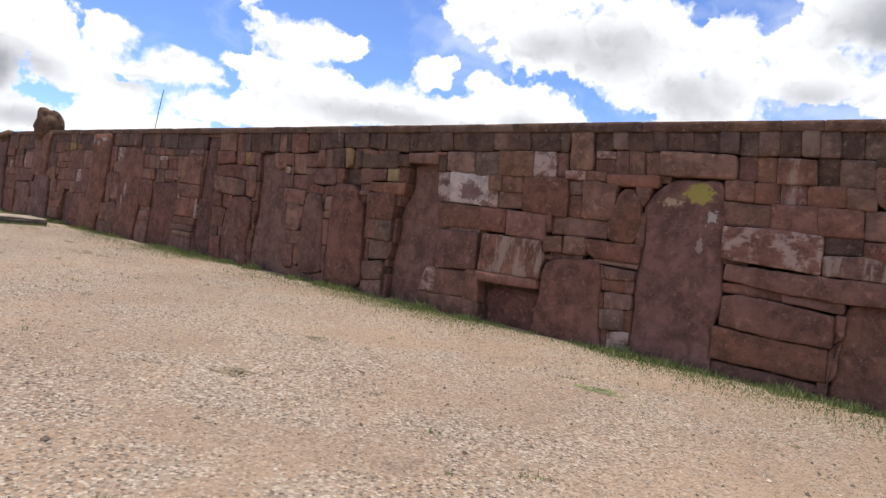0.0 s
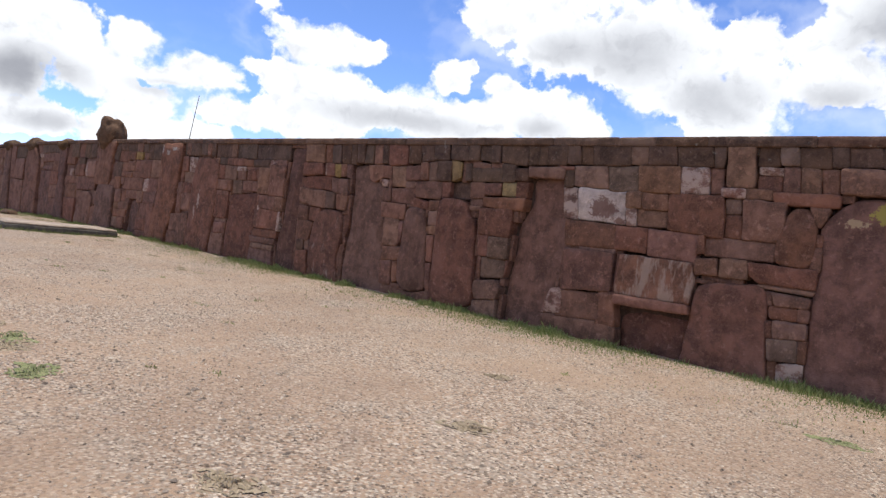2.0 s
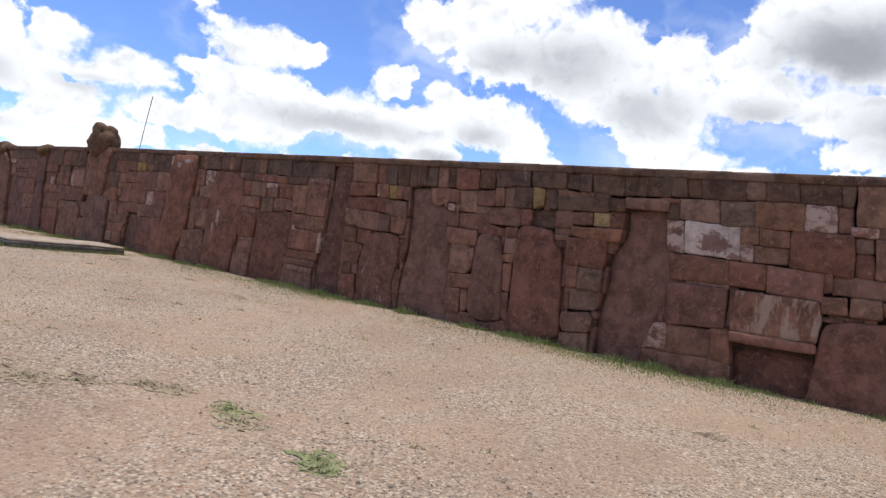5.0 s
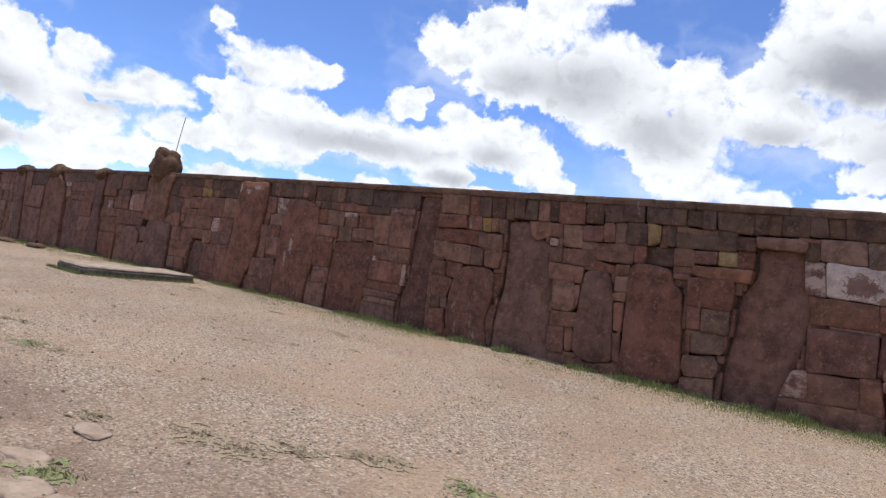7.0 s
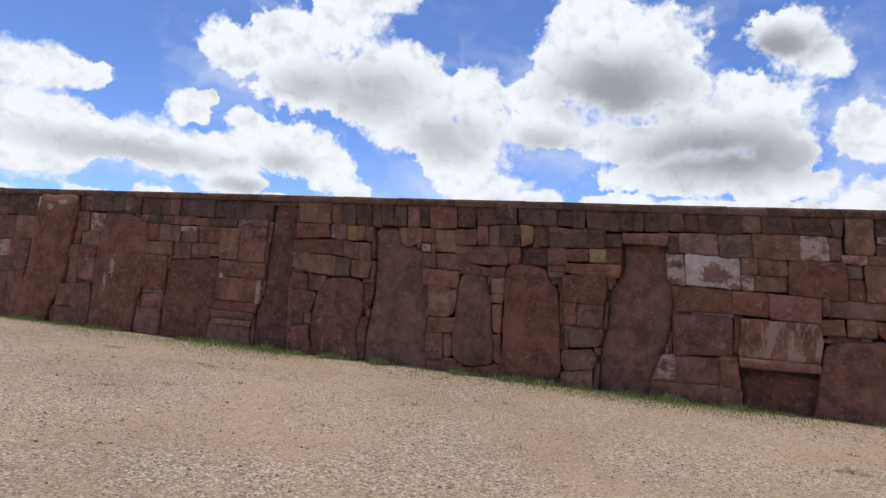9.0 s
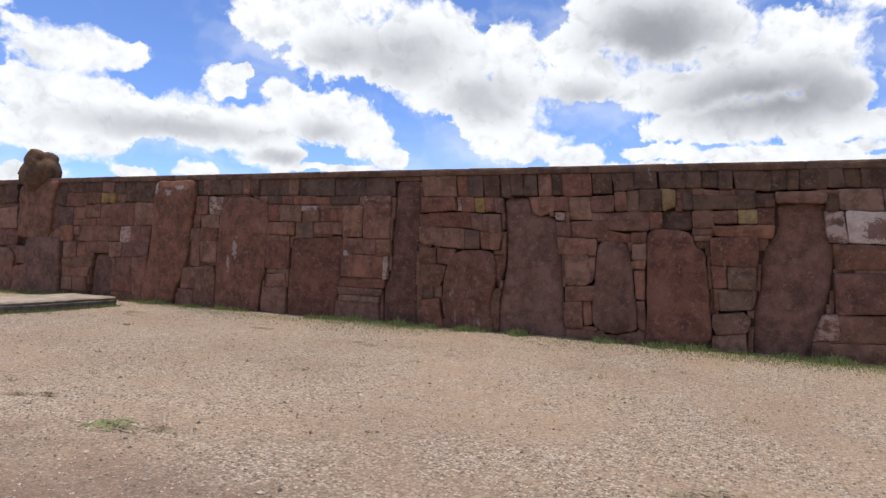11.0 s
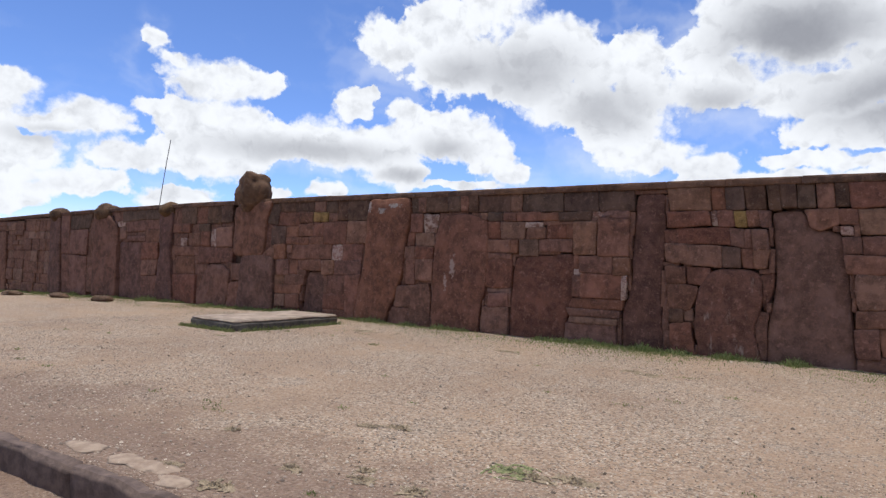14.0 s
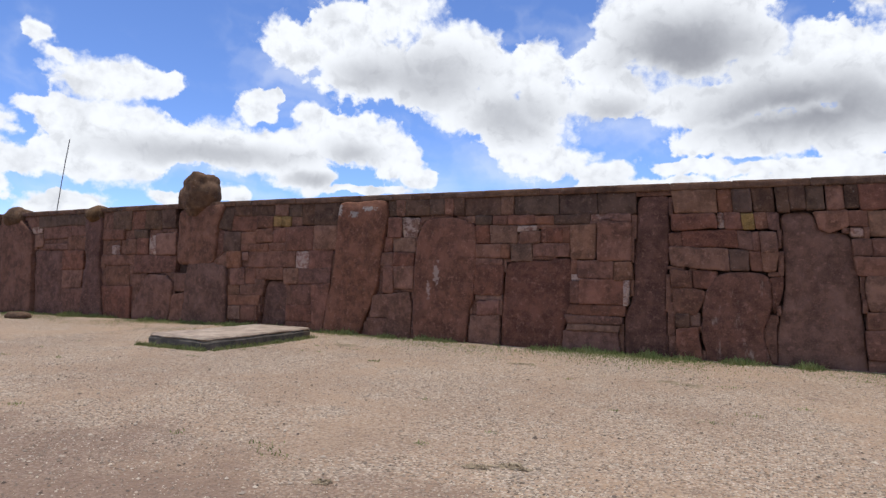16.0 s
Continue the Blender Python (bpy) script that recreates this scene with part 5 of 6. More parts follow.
CHINKS_6 = [
    (-22.97, 1.55, -22.89, 1.91), (-23.01, 1.29, -22.93, 1.57), (-24.31, 1.05, -24.21, 1.13), (-22.95, 1.89, -22.87, 1.99),
    (-23.01, 1.19, -22.95, 1.31), (-21.63, 0.97, -21.51, 1.43), (-22.03, -0.01, -21.91, 0.31), (-21.23, 1.05, -20.71, 1.11),
    (-20.59, 2.63, -20.39, 2.75), (-20.75, -0.01, -20.69, 0.45), (-21.61, 1.41, -21.51, 1.61), (-21.91, 0.41, -21.81, 0.57),
    (-20.79, 0.87, -20.71, 1.07), (-22.11, -0.01, -22.01, 0.13), (-20.61, 2.45, -20.53, 2.61), (-20.69, 2.05, -20.63, 2.27),
    (-21.69, 0.95, -21.61, 1.09), (-21.23, 1.01, -21.07, 1.07), (-20.41, 2.67, -20.31, 2.75), (-20.59, 2.59, -20.47, 2.65),
    (-19.27, 0.61, -19.13, 0.89), (-20.31, 2.71, -19.77, 2.77), (-19.37, -0.01, -19.31, 0.41), (-18.63, 0.63, -18.57, 0.93),
]
CHINKS_7 = [
    (-18.55, 1.53, -18.49, 1.81), (-19.53, 2.65, -19.39, 2.73), (-19.31, 0.61, -19.25, 0.75), (-19.65, 2.69, -19.51, 2.75),
    (-19.25, 0.87, -19.13, 0.93), (-18.51, 1.75, -18.39, 1.81), (-17.83, 2.45, -17.45, 2.53), (-17.91, 1.81, -17.43, 1.87),
    (-17.47, 2.45, -17.11, 2.51), (-16.73, 2.51, -16.57, 2.59), (-18.25, 2.13, -18.19, 2.33), (-15.21, -0.01, -15.07, 0.43),
    (-15.23, 0.41, -15.11, 0.87), (-15.27, 0.85, -15.17, 1.31), (-15.93, 2.23, -15.83, 2.69), (-15.85, 3.05, -15.31, 3.13),
    (-16.13, -0.01, -16.05, 0.45), (-15.93, 1.77, -15.87, 2.23), (-15.27, 1.29, -15.19, 1.55), (-15.23, 2.67, -15.17, 3.01),
    (-15.93, 1.13, -15.87, 1.43), (-15.25, 1.65, -14.95, 1.71), (-15.33, 3.05, -15.19, 3.13), (-15.19, 0.85, -15.13, 1.03),
]
CHINKS_8 = [
    (-14.63, 0.01, -14.57, 0.17), (-16.11, 0.43, -16.05, 0.57), (-14.69, 0.49, -14.63, 0.61), (-14.85, 1.63, -14.73, 1.69),
    (-13.59, 0.31, -13.41, 0.75), (-13.39, 1.57, -13.31, 1.99), (-13.51, 0.03, -13.41, 0.33), (-13.55, 0.73, -13.39, 0.87),
    (-13.41, 2.05, -13.35, 2.37), (-13.55, 1.55, -13.37, 1.63), (-13.55, 0.17, -13.49, 0.33), (-13.63, 0.47, -13.57, 0.63),
    (-13.41, 0.87, -13.35, 1.03), (-12.43, 2.31, -12.33, 2.39), (-12.05, -0.01, -11.51, 0.19), (-11.05, -0.01, -10.57, 0.17),
    (-11.53, -0.01, -11.03, 0.13), (-11.73, 0.17, -11.45, 0.25), (-11.53, 0.11, -11.31, 0.19), (-10.87, 0.15, -10.57, 0.21),
    (-12.13, 2.21, -12.05, 2.41), (-12.17, 1.31, -12.11, 1.59), (-12.13, 0.97, -12.07, 1.21), (-11.51, 1.85, -11.33, 1.91),
]
CHINKS_9 = [
    (-10.73, 0.19, -10.57, 0.25), (-11.65, 1.53, -11.51, 1.59), (-10.95, 1.69, -10.89, 1.83), (-12.15, 1.19, -12.09, 1.31),
    (-9.85, 1.99, -9.51, 2.13), (-10.15, 2.43, -10.03, 2.83), (-8.91, -0.01, -8.83, 0.45), (-9.77, 1.77, -9.55, 1.91),
    (-9.73, -0.01, -9.47, 0.09), (-9.43, 2.71, -9.17, 2.81), (-8.81, 1.07, -8.75, 1.53), (-9.53, 0.69, -9.47, 1.11),
    (-9.87, 2.71, -9.69, 2.83), (-9.59, 1.25, -9.53, 1.65), (-8.79, 1.77, -8.69, 1.97), (-9.63, 1.63, -9.55, 1.79),
    (-8.93, 0.61, -8.83, 0.73), (-9.57, 1.07, -9.51, 1.27), (-10.05, 2.77, -9.85, 2.83), (-9.87, -0.01, -9.71, 0.05),
    (-9.59, 0.07, -9.47, 0.13), (-9.51, 0.63, -9.39, 0.69), (-9.81, 1.79, -9.75, 1.91), (-8.71, 1.85, -8.65, 1.97),
]
CHINKS_10 = [
    (-6.61, 0.57, -6.37, 0.67), (-7.71, 0.75, -7.65, 1.13), (-7.67, 1.43, -7.39, 1.49), (-7.75, 0.75, -7.69, 0.91),
    (-6.75, 1.43, -6.61, 1.49), (-6.61, 0.53, -6.49, 0.59), (-5.37, 1.21, -4.91, 1.29), (-6.31, 0.61, -5.77, 0.67),
    (-5.71, 0.61, -5.45, 0.69), (-5.45, 1.17, -5.19, 1.23), (-4.93, 1.23, -4.79, 1.29), (-2.79, 1.43, -2.49, 1.49),
    (-3.75, 2.43, -3.61, 2.53), (-1.11, 2.55, -0.61, 3.01), (-1.03, 2.05, -0.61, 2.51), (-0.99, 1.49, -0.61, 1.95),
    (-0.91, 1.05, -0.61, 1.51), (-0.83, 0.65, -0.61, 1.07), (-1.17, 2.99, -0.63, 3.13), (-0.75, 0.25, -0.61, 0.67),
    (-1.01, 1.93, -0.61, 2.07), (-1.09, 2.49, -0.61, 2.57), (-0.71, 0.05, -0.61, 0.27), (-1.55, -0.01, -1.45, 0.19),
]
CHINKS_11 = [
    (-0.95, 1.17, -0.89, 1.51), (-1.17, 2.81, -1.09, 3.01), (-1.07, 2.23, -1.01, 2.51), (-0.79, 0.45, -0.73, 0.67),
    (-0.87, 0.85, -0.81, 1.07),
]
CHINKS = CHINKS_1 + CHINKS_2 + CHINKS_3 + CHINKS_4 + CHINKS_5 + CHINKS_6 + CHINKS_7 + CHINKS_8 + CHINKS_9 + CHINKS_10 + CHINKS_11

WALL_WEST, WALL_EAST, WALL_TOP = -78.0, 9.0, 3.28


def wall_top(x):
    return WALL_TOP + dip(x) * 0.9 - 0.02


def build_wall():
    xs = [WALL_WEST + 1.0 * i for i in range(int(WALL_EAST - WALL_WEST) + 1)]
    verts, faces = [], []
    for x in xs:
        t = wall_top(x) - 0.12
        b = dip(x) - 0.5
        verts += [(x, 0.19, b), (x, 0.19, t), (x, 1.1, t), (x, 1.1, b)]
    for i in range(len(xs) - 1):
        a, b = 4 * i, 4 * i + 4
        faces += [(a + k, a + (k + 1) % 4, b + (k + 1) % 4, b + k) for k in range(4)]
    faces += [(0, 1, 2, 3), (len(verts) - 1, len(verts) - 2, len(verts) - 3, len(verts) - 4)]
    ob = link_mesh("wall_north", verts, faces, JOINT)
    return tagged(ob, "long ancient wall of red sandstone pillars and fitted blocks", "wall", kind="structure")


wall = build_wall()
NOTES = {"p": "lime-stained block", "q": "white limed block with a red blotch", "k": "pink mottled block", "s": "block with pale streaks", "S": "pale-scuffed pillar", "y": "yellow lichened block",
         "l": "tall pillar with yellow lichen", "w": "tall pillar with white lichen", "v": "pale-veined pillar", "g": "grey stone block"}
STONES_FROM = -33.4
far_stones = collections.defaultdict(list)
for bay in ROWS_OF_BLOCKS:
    for tone, front, *corners in bay:
        big, tone = tone[0] == "B", {"Br": "P", "Bs": "S"}.get(tone, tone[-1])
        far = min(p[0] for p in corners) < -23.4
        if front is None:
            front = rng.uniform(-0.03, 0.035)
        v, f, smooth = stone_data(corners, front, big=big, bulge=0.03 if big else 0.01, grow=0.016 if far else 0.011)
        if not big and corners[0][0] < STONES_FROM:
            far_stones[tone].append((v, f, smooth))
        else:
            link_mesh("standing_pillar" if big else "stone_block", v, f, STONE[tone], wall, NOTES.get(tone, ""), smooth)

small = []
for x0, z0, x1, z1 in CHINKS:
    if -6.7 < x0 and x1 < -5.3 and z1 < 0.9:
        continue  # the niche stays open
    small.append(stone_data([(x0, z1), (x1, z1), (x1, z0), (x0, z0)], rng.uniform(0.02, 0.07)))


def coping():
    """Long flat stones along the top."""
    x = WALL_WEST
    while x < WALL_EAST - 0.3:
        w = rng.uniform(0.45, 1.5)
        z0, z1 = wall_top(x) - 0.125, wall_top(x) + rng.uniform(-0.006, 0.006)
        quad = [(x + 0.004, z1), (x + w - 0.004, wall_top(x + w) + rng.uniform(-0.006, 0.006)),
                (x + w - 0.004, wall_top(x + w) - 0.125), (x + 0.004, z0)]
        v, f, s = stone_data(quad, rng.uniform(-0.04, -0.02), back=1.12, dressed=True)
        n = (len(v) - 1) // 6
        yield v, f + [tuple(range(n - 1, -1, -1))], s + [False]
        x += w


def joined(name, pieces, material, parent, label):
    verts, faces, smooth = [], [], []
    for v, f, s in pieces:
        k = len(verts)
        verts += v
        faces += [tuple(i + k for i in face) for face in f]
        smooth += s
    ob = link_mesh(name, verts, faces, material, parent, label, smooth)
    return tagged(ob, kind="stuff")


joined("chinking_stones", small, STONE["r"], wall, "small red chinking stones")
for tone, pieces in far_stones.items():
    joined("far_blocks", pieces, STONE[tone], wall, "weathered wall blocks")
far_cap = []
for v, f, smooth in coping():
    if -37 < v[0][0] < 1:
        link_mesh("coping_stone", v, f, CAP, wall, "", smooth)
    else:
        far_cap.append((v, f, smooth))
joined("far_coping", far_cap, CAP, wall, "flat dark coping stones with lichen")


def rubble(x0, x1, low, high):
    """Coursed blocks that fill a panel."""
    z = low - 0.1
    while z < high - 0.05:
        h = min(rng.uniform(0.18, 0.5), high - z)
        u = x0
        while u < x1 - 0.05:
            wide = min(rng.uniform(0.25, 0.8), x1 - u)
            q = [(u + 0.005, z + h - 0.005), (u + wide - 0.005, z + h - 0.005), (u + wide - 0.005, z + 0.005), (u + 0.005, z + 0.005)]
            yield rng.choice("rrrrrrto"), stone_data(q, rng.uniform(-0.04, 0.05))
            u += wide
        z += h


def far_bays(start, stop):
    """Pillars with coursed rubble between them, where the wall runs out of close view."""
    x = start
    while x < stop - 3.9:
        low, high = dip(x), wall_top(x) - 0.13
        w = rng.uniform(0.8, 1.3)
        lean = rng.uniform(0.05, 0.25)
        q = [(x + lean, high - rng.choice((0.05, 0.05, 0.5, 1.1))), (x + w - lean * 0.4, high - rng.uniform(0.05, 0.5)),
             (x + w + 0.1, low - 0.2), (x - 0.05, low - 0.2)]
        yield "r", stone_data(q, rng.uniform(-0.1, -0.02), big=True, bulge=0.03)
        yield from rubble(x - 0.1, x + w + 0.12, max(q[0][1], q[1][1]) + 0.1, high)
        x += w + 0.12
        span = rng.uniform(1.3, 2.2)
        yield from rubble(x, x + span, low, high)
        x += span + 0.03
    yield from rubble(x, stop, dip(x), wall_top(x) - 0.13)


for first, last in ((WALL_WEST + 0.5, -40.05), (0.35, WALL_EAST - 0.3)):
    found = list(far_bays(first, last))
    for tone in "rto":
        joined("far_blocks", [d for t, d in found if t == tone], STONE[tone], wall, "weathered wall blocks")

# low knobs and boulders on the tops of pillars
monolith = tagged(new("standing_stone"), "tall brown boulder-topped monolith rising above the wall", "stone")
for corners in ([(-28.11, 3.05), (-26.47, 3.19), (-26.74, 2.57), (-26.76, 1.95), (-26.84, 1.59), (-28.12, 1.57), (-28.16, 2.05)],
                [(-27.75, 1.59), (-26.88, 1.62), (-26.38, 1.53), (-26.32, -0.25), (-27.99, -0.25)]):
    v, f, smooth = stone_data(corners, -0.08, big=True, bulge=0.03)
    link_mesh("shaft", v, f, STONE["P"], monolith, "red sandstone shaft set in the wall", smooth)
part("boulder_top", lumpy((-27.6, 0.14, 3.5), (0.66, 0.45, 0.62), 2.2, 4, 0.2, boxy=0.86), STONE["b"], monolith, "mottled brown boulder head")
for x, z, w, h, seed in ((-35.9, 3.02, 0.52, 0.34, 1.2), (-31.76, 3.02, 0.36, 0.26, 5.5), (-39.5, 2.98, 0.36, 0.27, 8.1)):
    knob = solid("pillar_head", lumpy((x, 0.12, z), (w, 0.4, h), seed, 3, 0.18), STONE["b"])
    tagged(knob, "rounded weathered pillar head above the wall top", "stone", "pillar heads")

# ---- loose things on the ground ----
def grass_mesh(spots, name, material, height=(0.03, 0.1), per=None):
    verts, faces = [], []
    for x, y, tall in spots:
        z = ground_height(x, y) - 0.005
        a = rng.uniform(0, math.tau)
        w = rng.uniform(0.004, 0.009)
        h = (rng.uniform(*height) + 0.05 * (rng.random() < 0.08)) * tall
        dx, dy = math.cos(a) * w, math.sin(a) * w
        bx, by = rng.uniform(-0.5, 0.5) * h, rng.uniform(-0.5, 0.5) * h
        k = len(verts)
        verts += [(x - dx, y - dy, z), (x + dx, y + dy, z), (x + bx * 0.4 + dx * 0.6, y + by * 0.4 + dy * 0.6, z + h * 0.6),
                  (x + bx, y + by, z + h)]
        faces += [(k, k + 1, k + 2), (k, k + 2, k + 3)]
    return link_mesh(name, verts, faces, material)


def border_grass():
    spots = []
    while len(spots) < 30000:
        x = rng.uniform(-46, 4)
        thick = noise.noise((x * 0.45, 2.0, 0.0)) * 1.3 + noise.noise((x * 1.9, 9.0, 0.0)) * 1.1 + 0.36
        if rng.random() > thick:
            continue
        y = -0.03 - abs(rng.gauss(0, 0.11 + 0.16 * max(0.0, thick - 0.4)))
        spots.append((x, y, 0.5 + 0.8 * max(0.0, thick)))
    for _ in range(5000):
        along = rng.random()
        if along < 0.35:
            spots.append((rng.uniform(-24.3, -22.5), -4.25 - abs(rng.gauss(0, 0.05)), rng.uniform(0.4, 1.0)))
        else:
            y = rng.uniform(-4.2, -1.0)
            if rng.random() < 0.5 + noise.noise((y * 1.4, 7.0, 1.0)):
                spots.append((-22.5 + abs(rng.gauss(0, 0.06)), y, rng.uniform(0.4, 1.0)))
    ob = grass_mesh(spots, "border_grass", GRASS, (0.02, 0.11))
    tagged(ob, "thin green grass along the foot of the wall", "grass", kind="stuff")


def tuft(x, y, radius, green, stretch=1.5):
    """A low mat of grass: an uneven disc whose cells rise into leaning spikes."""
    radius *= 0.8
    rings = 5 + int(radius * 24)
    segs = 10 + int(radius * 70)
    verts, faces = [], []
    seed = rng.uniform(0, 50)
    for i in range(rings + 1):
        for k in range(segs):
            a = math.tau * k / segs
            r = radius * (i + 0.15) / rings * (1 + 0.75 * noise.noise((math.cos(a) * 1.3, math.sin(a) * 1.3, seed)))
            px = x + r * math.cos(a) * stretch + rng.uniform(-0.006, 0.006)
            py = y + r * math.sin(a) + rng.uniform(-0.006, 0.006)
            verts.append((px, py, ground_height(px, py) + 0.006 - 0.012 * (i == rings)))
    for i in range(rings):
        for k in range(segs):
            q = (i * segs + k, i * segs + (k + 1) % segs, (i + 1) * segs + (k + 1) % segs, (i + 1) * segs + k)
            if rng.random() < 0.75 - 0.55 * i / rings:
                c = sum((Vector(verts[n]) for n in q), Vector()) / 4
                h = rng.uniform(0.005, 0.022) * (1.2 - 0.6 * i / rings)
                tip = len(verts)
                verts.append((c.x + rng.uniform(-0.7, 0.7) * h, c.y + rng.uniform(-0.7, 0.7) * h, c.z + h))
                faces += [(q[n], q[(n + 1) % 4], tip) for n in range(4)]
            elif rng.random() < 0.6 - 0.7 * i / rings:
                faces.append(q)
    ob = link_mesh("grass_tuft", verts, faces, MAT_GREEN if green else MAT_DULL)
    tagged(ob, "small green grass tuft on gravel" if green else "small dull weed tuft on gravel", "grass", "tufts on the gravel")


def sparse_grass():
    """Thin short blades where the gravel is overgrown, and tiny weeds here and there."""
    spots = []
    while len(spots) < 44000:
        x = rng.uniform(-40, 3)
        y = -0.1 - rng.expovariate(2.2)
        if y < -3.5 or rng.random() > 0.42 + 1.1 * noise.noise((x * 0.35, y * 0.8, 4.0)):
            continue
        spots.append((x, y, 0.6))
    for _ in range(70):
        cx, cy = rng.uniform(-26, 1), rng.uniform(-10.2, -1)
        r = rng.uniform(0.02, 0.09)
        for _ in range(int(500 * r) + 6):
            spots.append((cx + rng.gauss(0, r), cy + rng.gauss(0, r * 0.6), 0.5))
    ob = grass_mesh(spots, "sparse_grass", GRASS, (0.015, 0.06))
    tagged(ob, "sparse short grass and weeds growing through gravel", "grass", kind="stuff")


sparse_grass()
border_grass()
GREEN_TUFTS = [
    (-2.97, -2.62, 0.2), (-13.81, -8.45, 0.2), (-8.42, -7.62, 0.24), (-9.94, -9.75, 0.22), (-7.14, -7.86, 0.2),
    (-7.27, -7.75, 0.2),
]
DULL_TUFTS = [
    (-5.83, -3.96, 0.16), (-15.26, -8.0, 0.12), (-14.51, -3.09, 0.2), (-9.12, -7.67, 0.2), (-9.8, -8.51, 0.26),
    (-14.79, -2.97, 0.16), (-14.69, -9.11, 0.1), (-15.49, -8.14, 0.13), (-13.67, -8.46, 0.2), (-8.15, -7.73, 0.2),
    (-4.74, -7.62, 0.18), (-10.25, -8.58, 0.26), (-9.31, -7.81, 0.22), (-9.56, -8.18, 0.22), (-13.38, -8.32, 0.14),
    (-10.96, -9.03, 0.18), (-17.18, -2.47, 0.2), (-15.79, -9.98, 0.1), (-15.12, -9.44, 0.1), (-14.57, -9.28, 0.12),
    (-15.22, -10.01, 0.14), (-14.12, -9.26, 0.12), (-4.75, -5.65, 0.2), (-16.28, -9.04, 0.08), (-21.12, -2.04, 0.3),
]
for x, y, r in GREEN_TUFTS:
    tuft(x, y, r, True)
for x, y, r in DULL_TUFTS:
    tuft(x, y, r, False)


def pebbles():
    verts, faces = [], []
    shape = [(1, 0, 0), (0, 1, 0), (-1, 0, 0), (0, -1, 0), (0, 0, 0.8), (0, 0, -0.5)]
    tris = [(0, 1, 4), (1, 2, 4), (2, 3, 4), (3, 0, 4), (1, 0, 5), (2, 1, 5), (3, 2, 5), (0, 3, 5)]
    made = 0
    while made < 95000:
        x, y = rng.uniform(-27, 2), rng.uniform(-11.0, -0.2)
        if y < CHANNEL_Y + slant(x) + 0.05 or rng.random() > 0.55 + 0.8 * noise.noise((x * 0.5, y * 0.5, 3)):
            continue
        r = min(0.03, 0.005 + rng.expovariate(330))
        z = ground_height(x, y) + r * 0.2
        a = rng.uniform(0, math.tau)
        ca, sa, fx, fy = math.cos(a), math.sin(a), rng.uniform(0.7, 1.3), rng.uniform(0.6, 1.0)
        k = len(verts)
        verts += [(x + (px * fx * ca - py * fy * sa) * r, y + (px * fx * sa + py * fy * ca) * r, z + pz * r * 0.8) for px, py, pz in shape]
        faces += [tuple(i + k for i in t) for t in tris]
        made += 1
    ob = link_mesh("gravel", verts, faces, PEBBLE)
    tagged(ob, "loose mixed grey and tan gravel", "gravel", kind="stuff")


pebbles()


def flat_block(x0, x1, y0, y1, z0, z1, bevel, jitter):
    bm = bmesh.new()
    bmesh.ops.create_cube(bm, size=1.0)
    for v in bm.verts:
        v.co = Vector((x0 if v.co.x < 0 else x1, y0 if v.co.y < 0 else y1, z0 if v.co.z < 0 else z1))
        v.co += Vector([rng.uniform(-jitter, jitter) for _ in range(3)])
    bmesh.ops.bevel(bm, geom=bm.edges[:], offset=bevel, segments=2, affect="EDGES")
    return bm


def rough_block(x0, x1, y0, y1, z0, z1, cells, amount, seed):
    """A weathered block: a finely cut box with worn, uneven faces."""
    bm = flat_block(x0, x1, y0, y1, z0, z1, 0.02, 0.01)
    bmesh.ops.subdivide_edges(bm, edges=[e for e in bm.edges if e.calc_length() > 0.08], cuts=cells, use_grid_fill=True)
    for v in bm.verts:
        p = v.co + Vector((seed, 0, 0))
        v.co += noise.noise_vector(p * 4.0) * amount + noise.noise_vector(p * 13.0) * amount * 0.4
    for f in bm.faces:
        f.smooth = True
    return bm


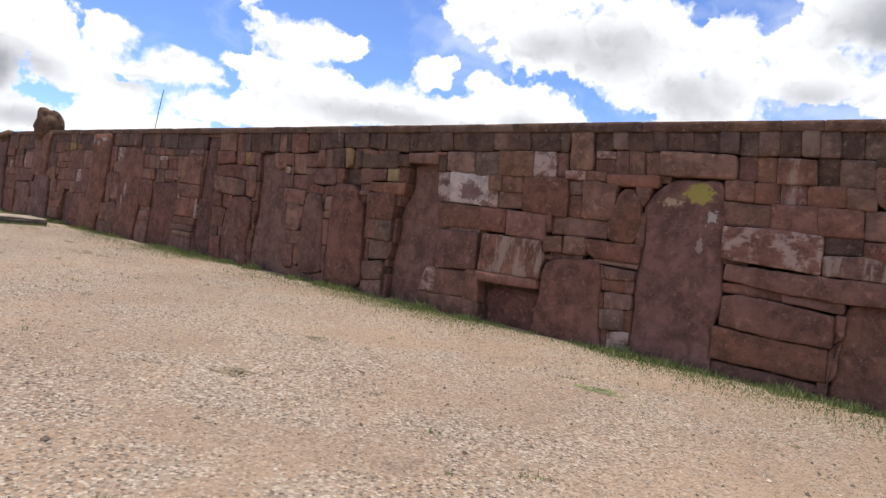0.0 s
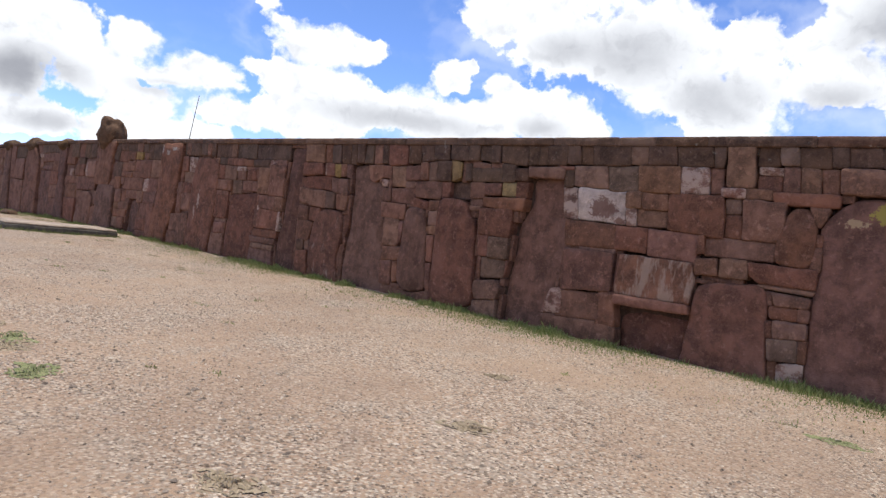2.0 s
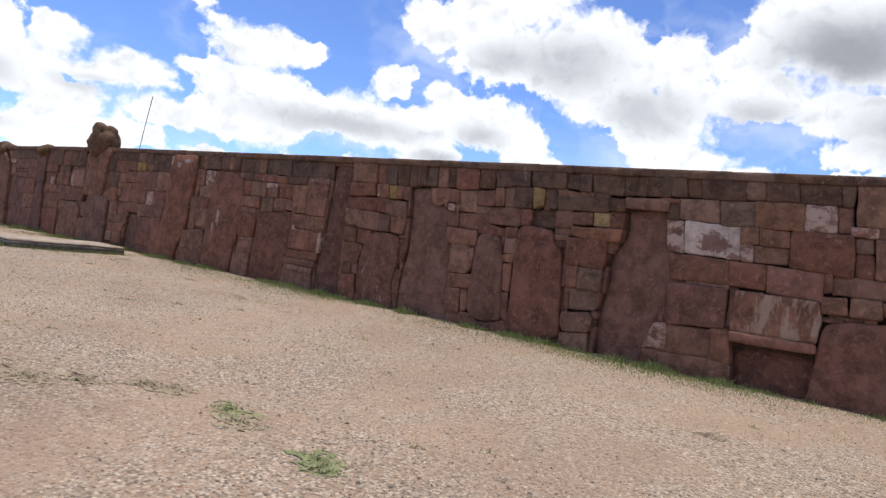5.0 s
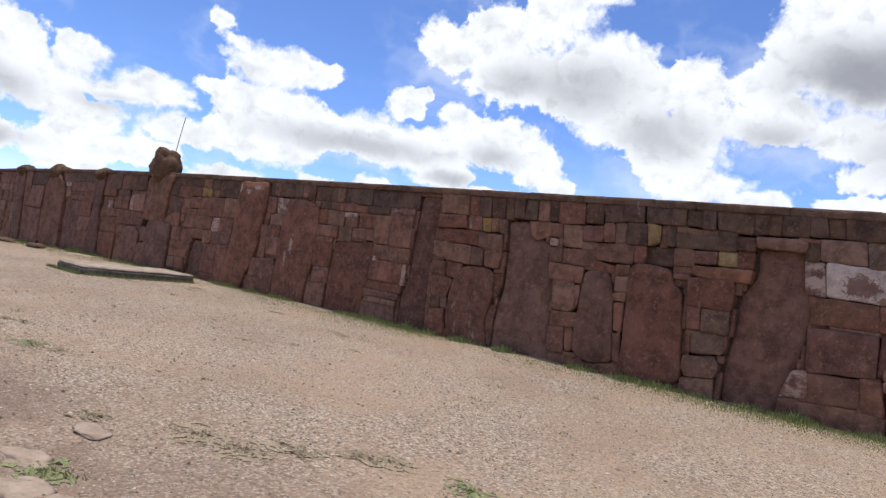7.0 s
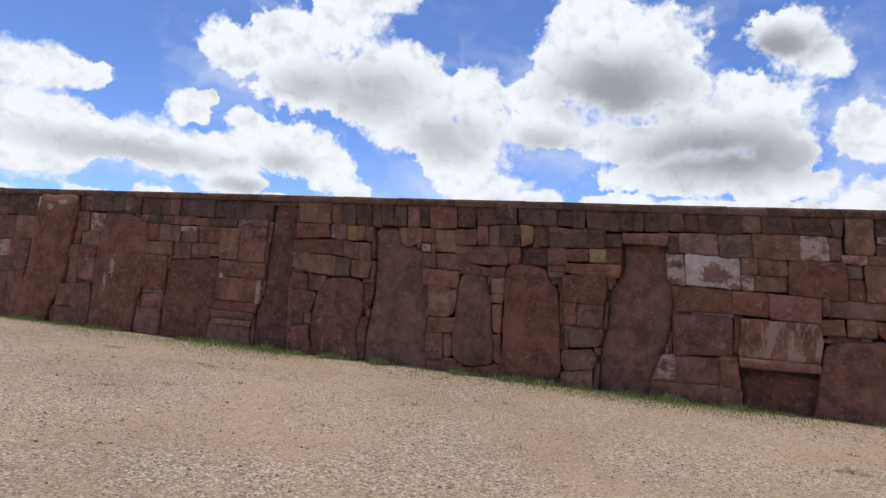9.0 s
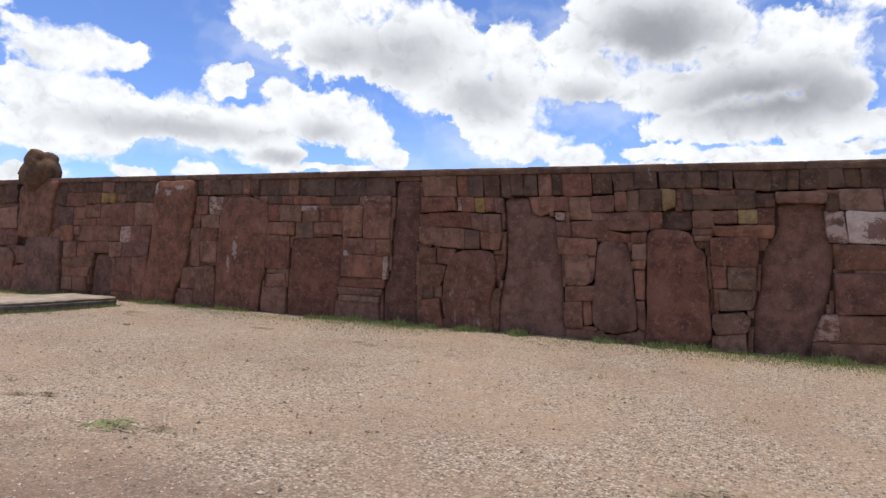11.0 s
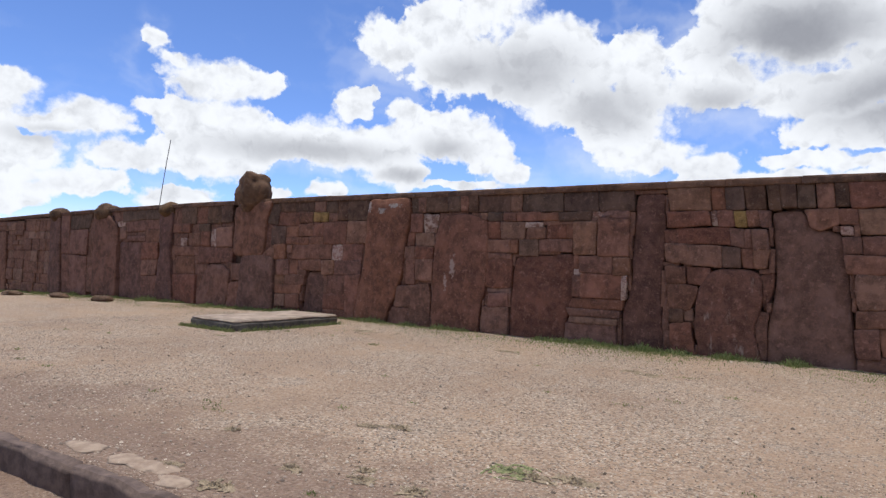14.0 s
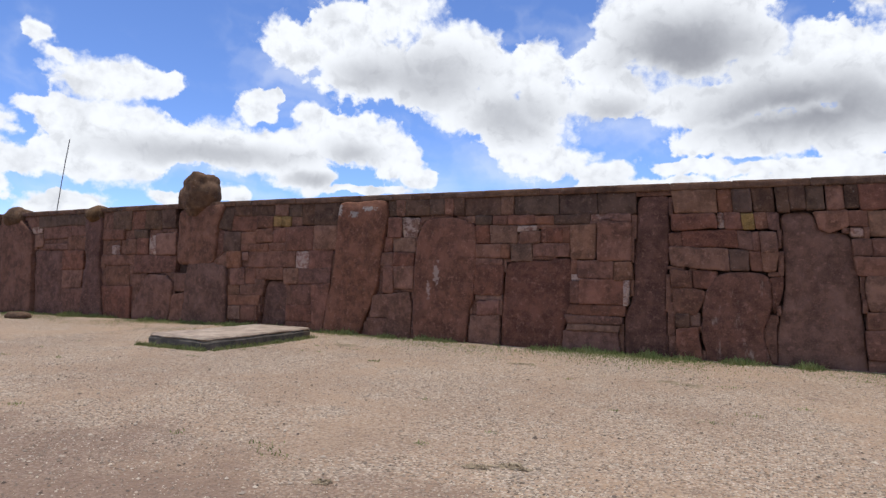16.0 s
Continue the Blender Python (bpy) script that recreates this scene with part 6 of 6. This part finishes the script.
def build_slab():
    slab = tagged(new("stone_slab"), "low pale stone platform with mossy sides coloured as in shade", "slab")
    slab.location = (-23.4, -2.6, 0)
    # the base is coloured darker than the top for moss and side shade
    part("base", rough_block(-0.78, 0.78, -1.55, 1.42, -0.1, 0.17, 7, 0.02, 3.3), SLAB_SIDE, slab, "mossy stone side with shade in its colour")
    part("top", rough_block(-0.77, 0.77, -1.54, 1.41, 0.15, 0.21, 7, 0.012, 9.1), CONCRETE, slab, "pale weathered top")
    return slab


build_slab()


def build_kerb():
    kerb = tagged(new("stone_kerb"), "dark worn stone kerb along a shallow channel", "kerb")
    x = CHANNEL_X
    while x > -32:
        w = rng.uniform(1.0, 2.2)
        z = dip(x)
        bm = rough_block(x - w + 0.004, x - 0.004, CHANNEL_Y - 0.08, CHANNEL_Y + 0.06, z - 0.3, z + 0.004, 7, 0.03, x)
        for v in bm.verts:
            v.co.y += slant(v.co.x)
        part("kerb_stone", bm, KERB, kerb)
        x -= w


build_kerb()
for x, y, s in ((-16.15, -10.08, 0.2), (-15.85, -10.05, 0.24), (-15.5, -10.15, 0.16), (-16.7, -10.12, 0.2), (-10.25, -9.75, 0.22),
                (-9.75, -9.95, 0.26), (-9.4, -9.85, 0.18), (-10.6, -9.2, 0.2)):
    paver = solid("flat_stone", lumpy((x, y, -0.006), (s, s * 0.55, 0.022), x * 3, 3, 0.3), PAVER)
    tagged(paver, "flat pale stone set in the earth by the kerb", "stone", "flat stones by the kerb")
for x, y, s in ((-33.08, -1.37, 0.42), (-39.19, -1.64, 0.5), (-35.98, -1.4, 0.45), (-32.68, -1.53, 0.35)):
    rock = solid("rock", lumpy((x, y, dip(x) + 0.05), (s, s * 0.6, 0.12), x, 3, 0.25), STONE["b"])
    tagged(rock, "flat brown field stone lying near the wall", "rock", "rocks by the wall")


def build_mast():
    curve = bpy.data.curves.new("pole", "CURVE")
    curve.dimensions, curve.bevel_depth, curve.bevel_resolution = "3D", 0.042, 2
    line = curve.splines.new("POLY")
    line.points.add(7)
    for i, p in enumerate(line.points):
        k = i / 7
        p.co = (-74.6 + 2.4 * k ** 1.6, 25.45, -1.5 + 14.64 * k, 1)
    tagged(new("antenna_mast", curve), "tall thin grey antenna mast leaning behind the wall", "antenna")
    curve.materials.append(STEEL)


build_mast()
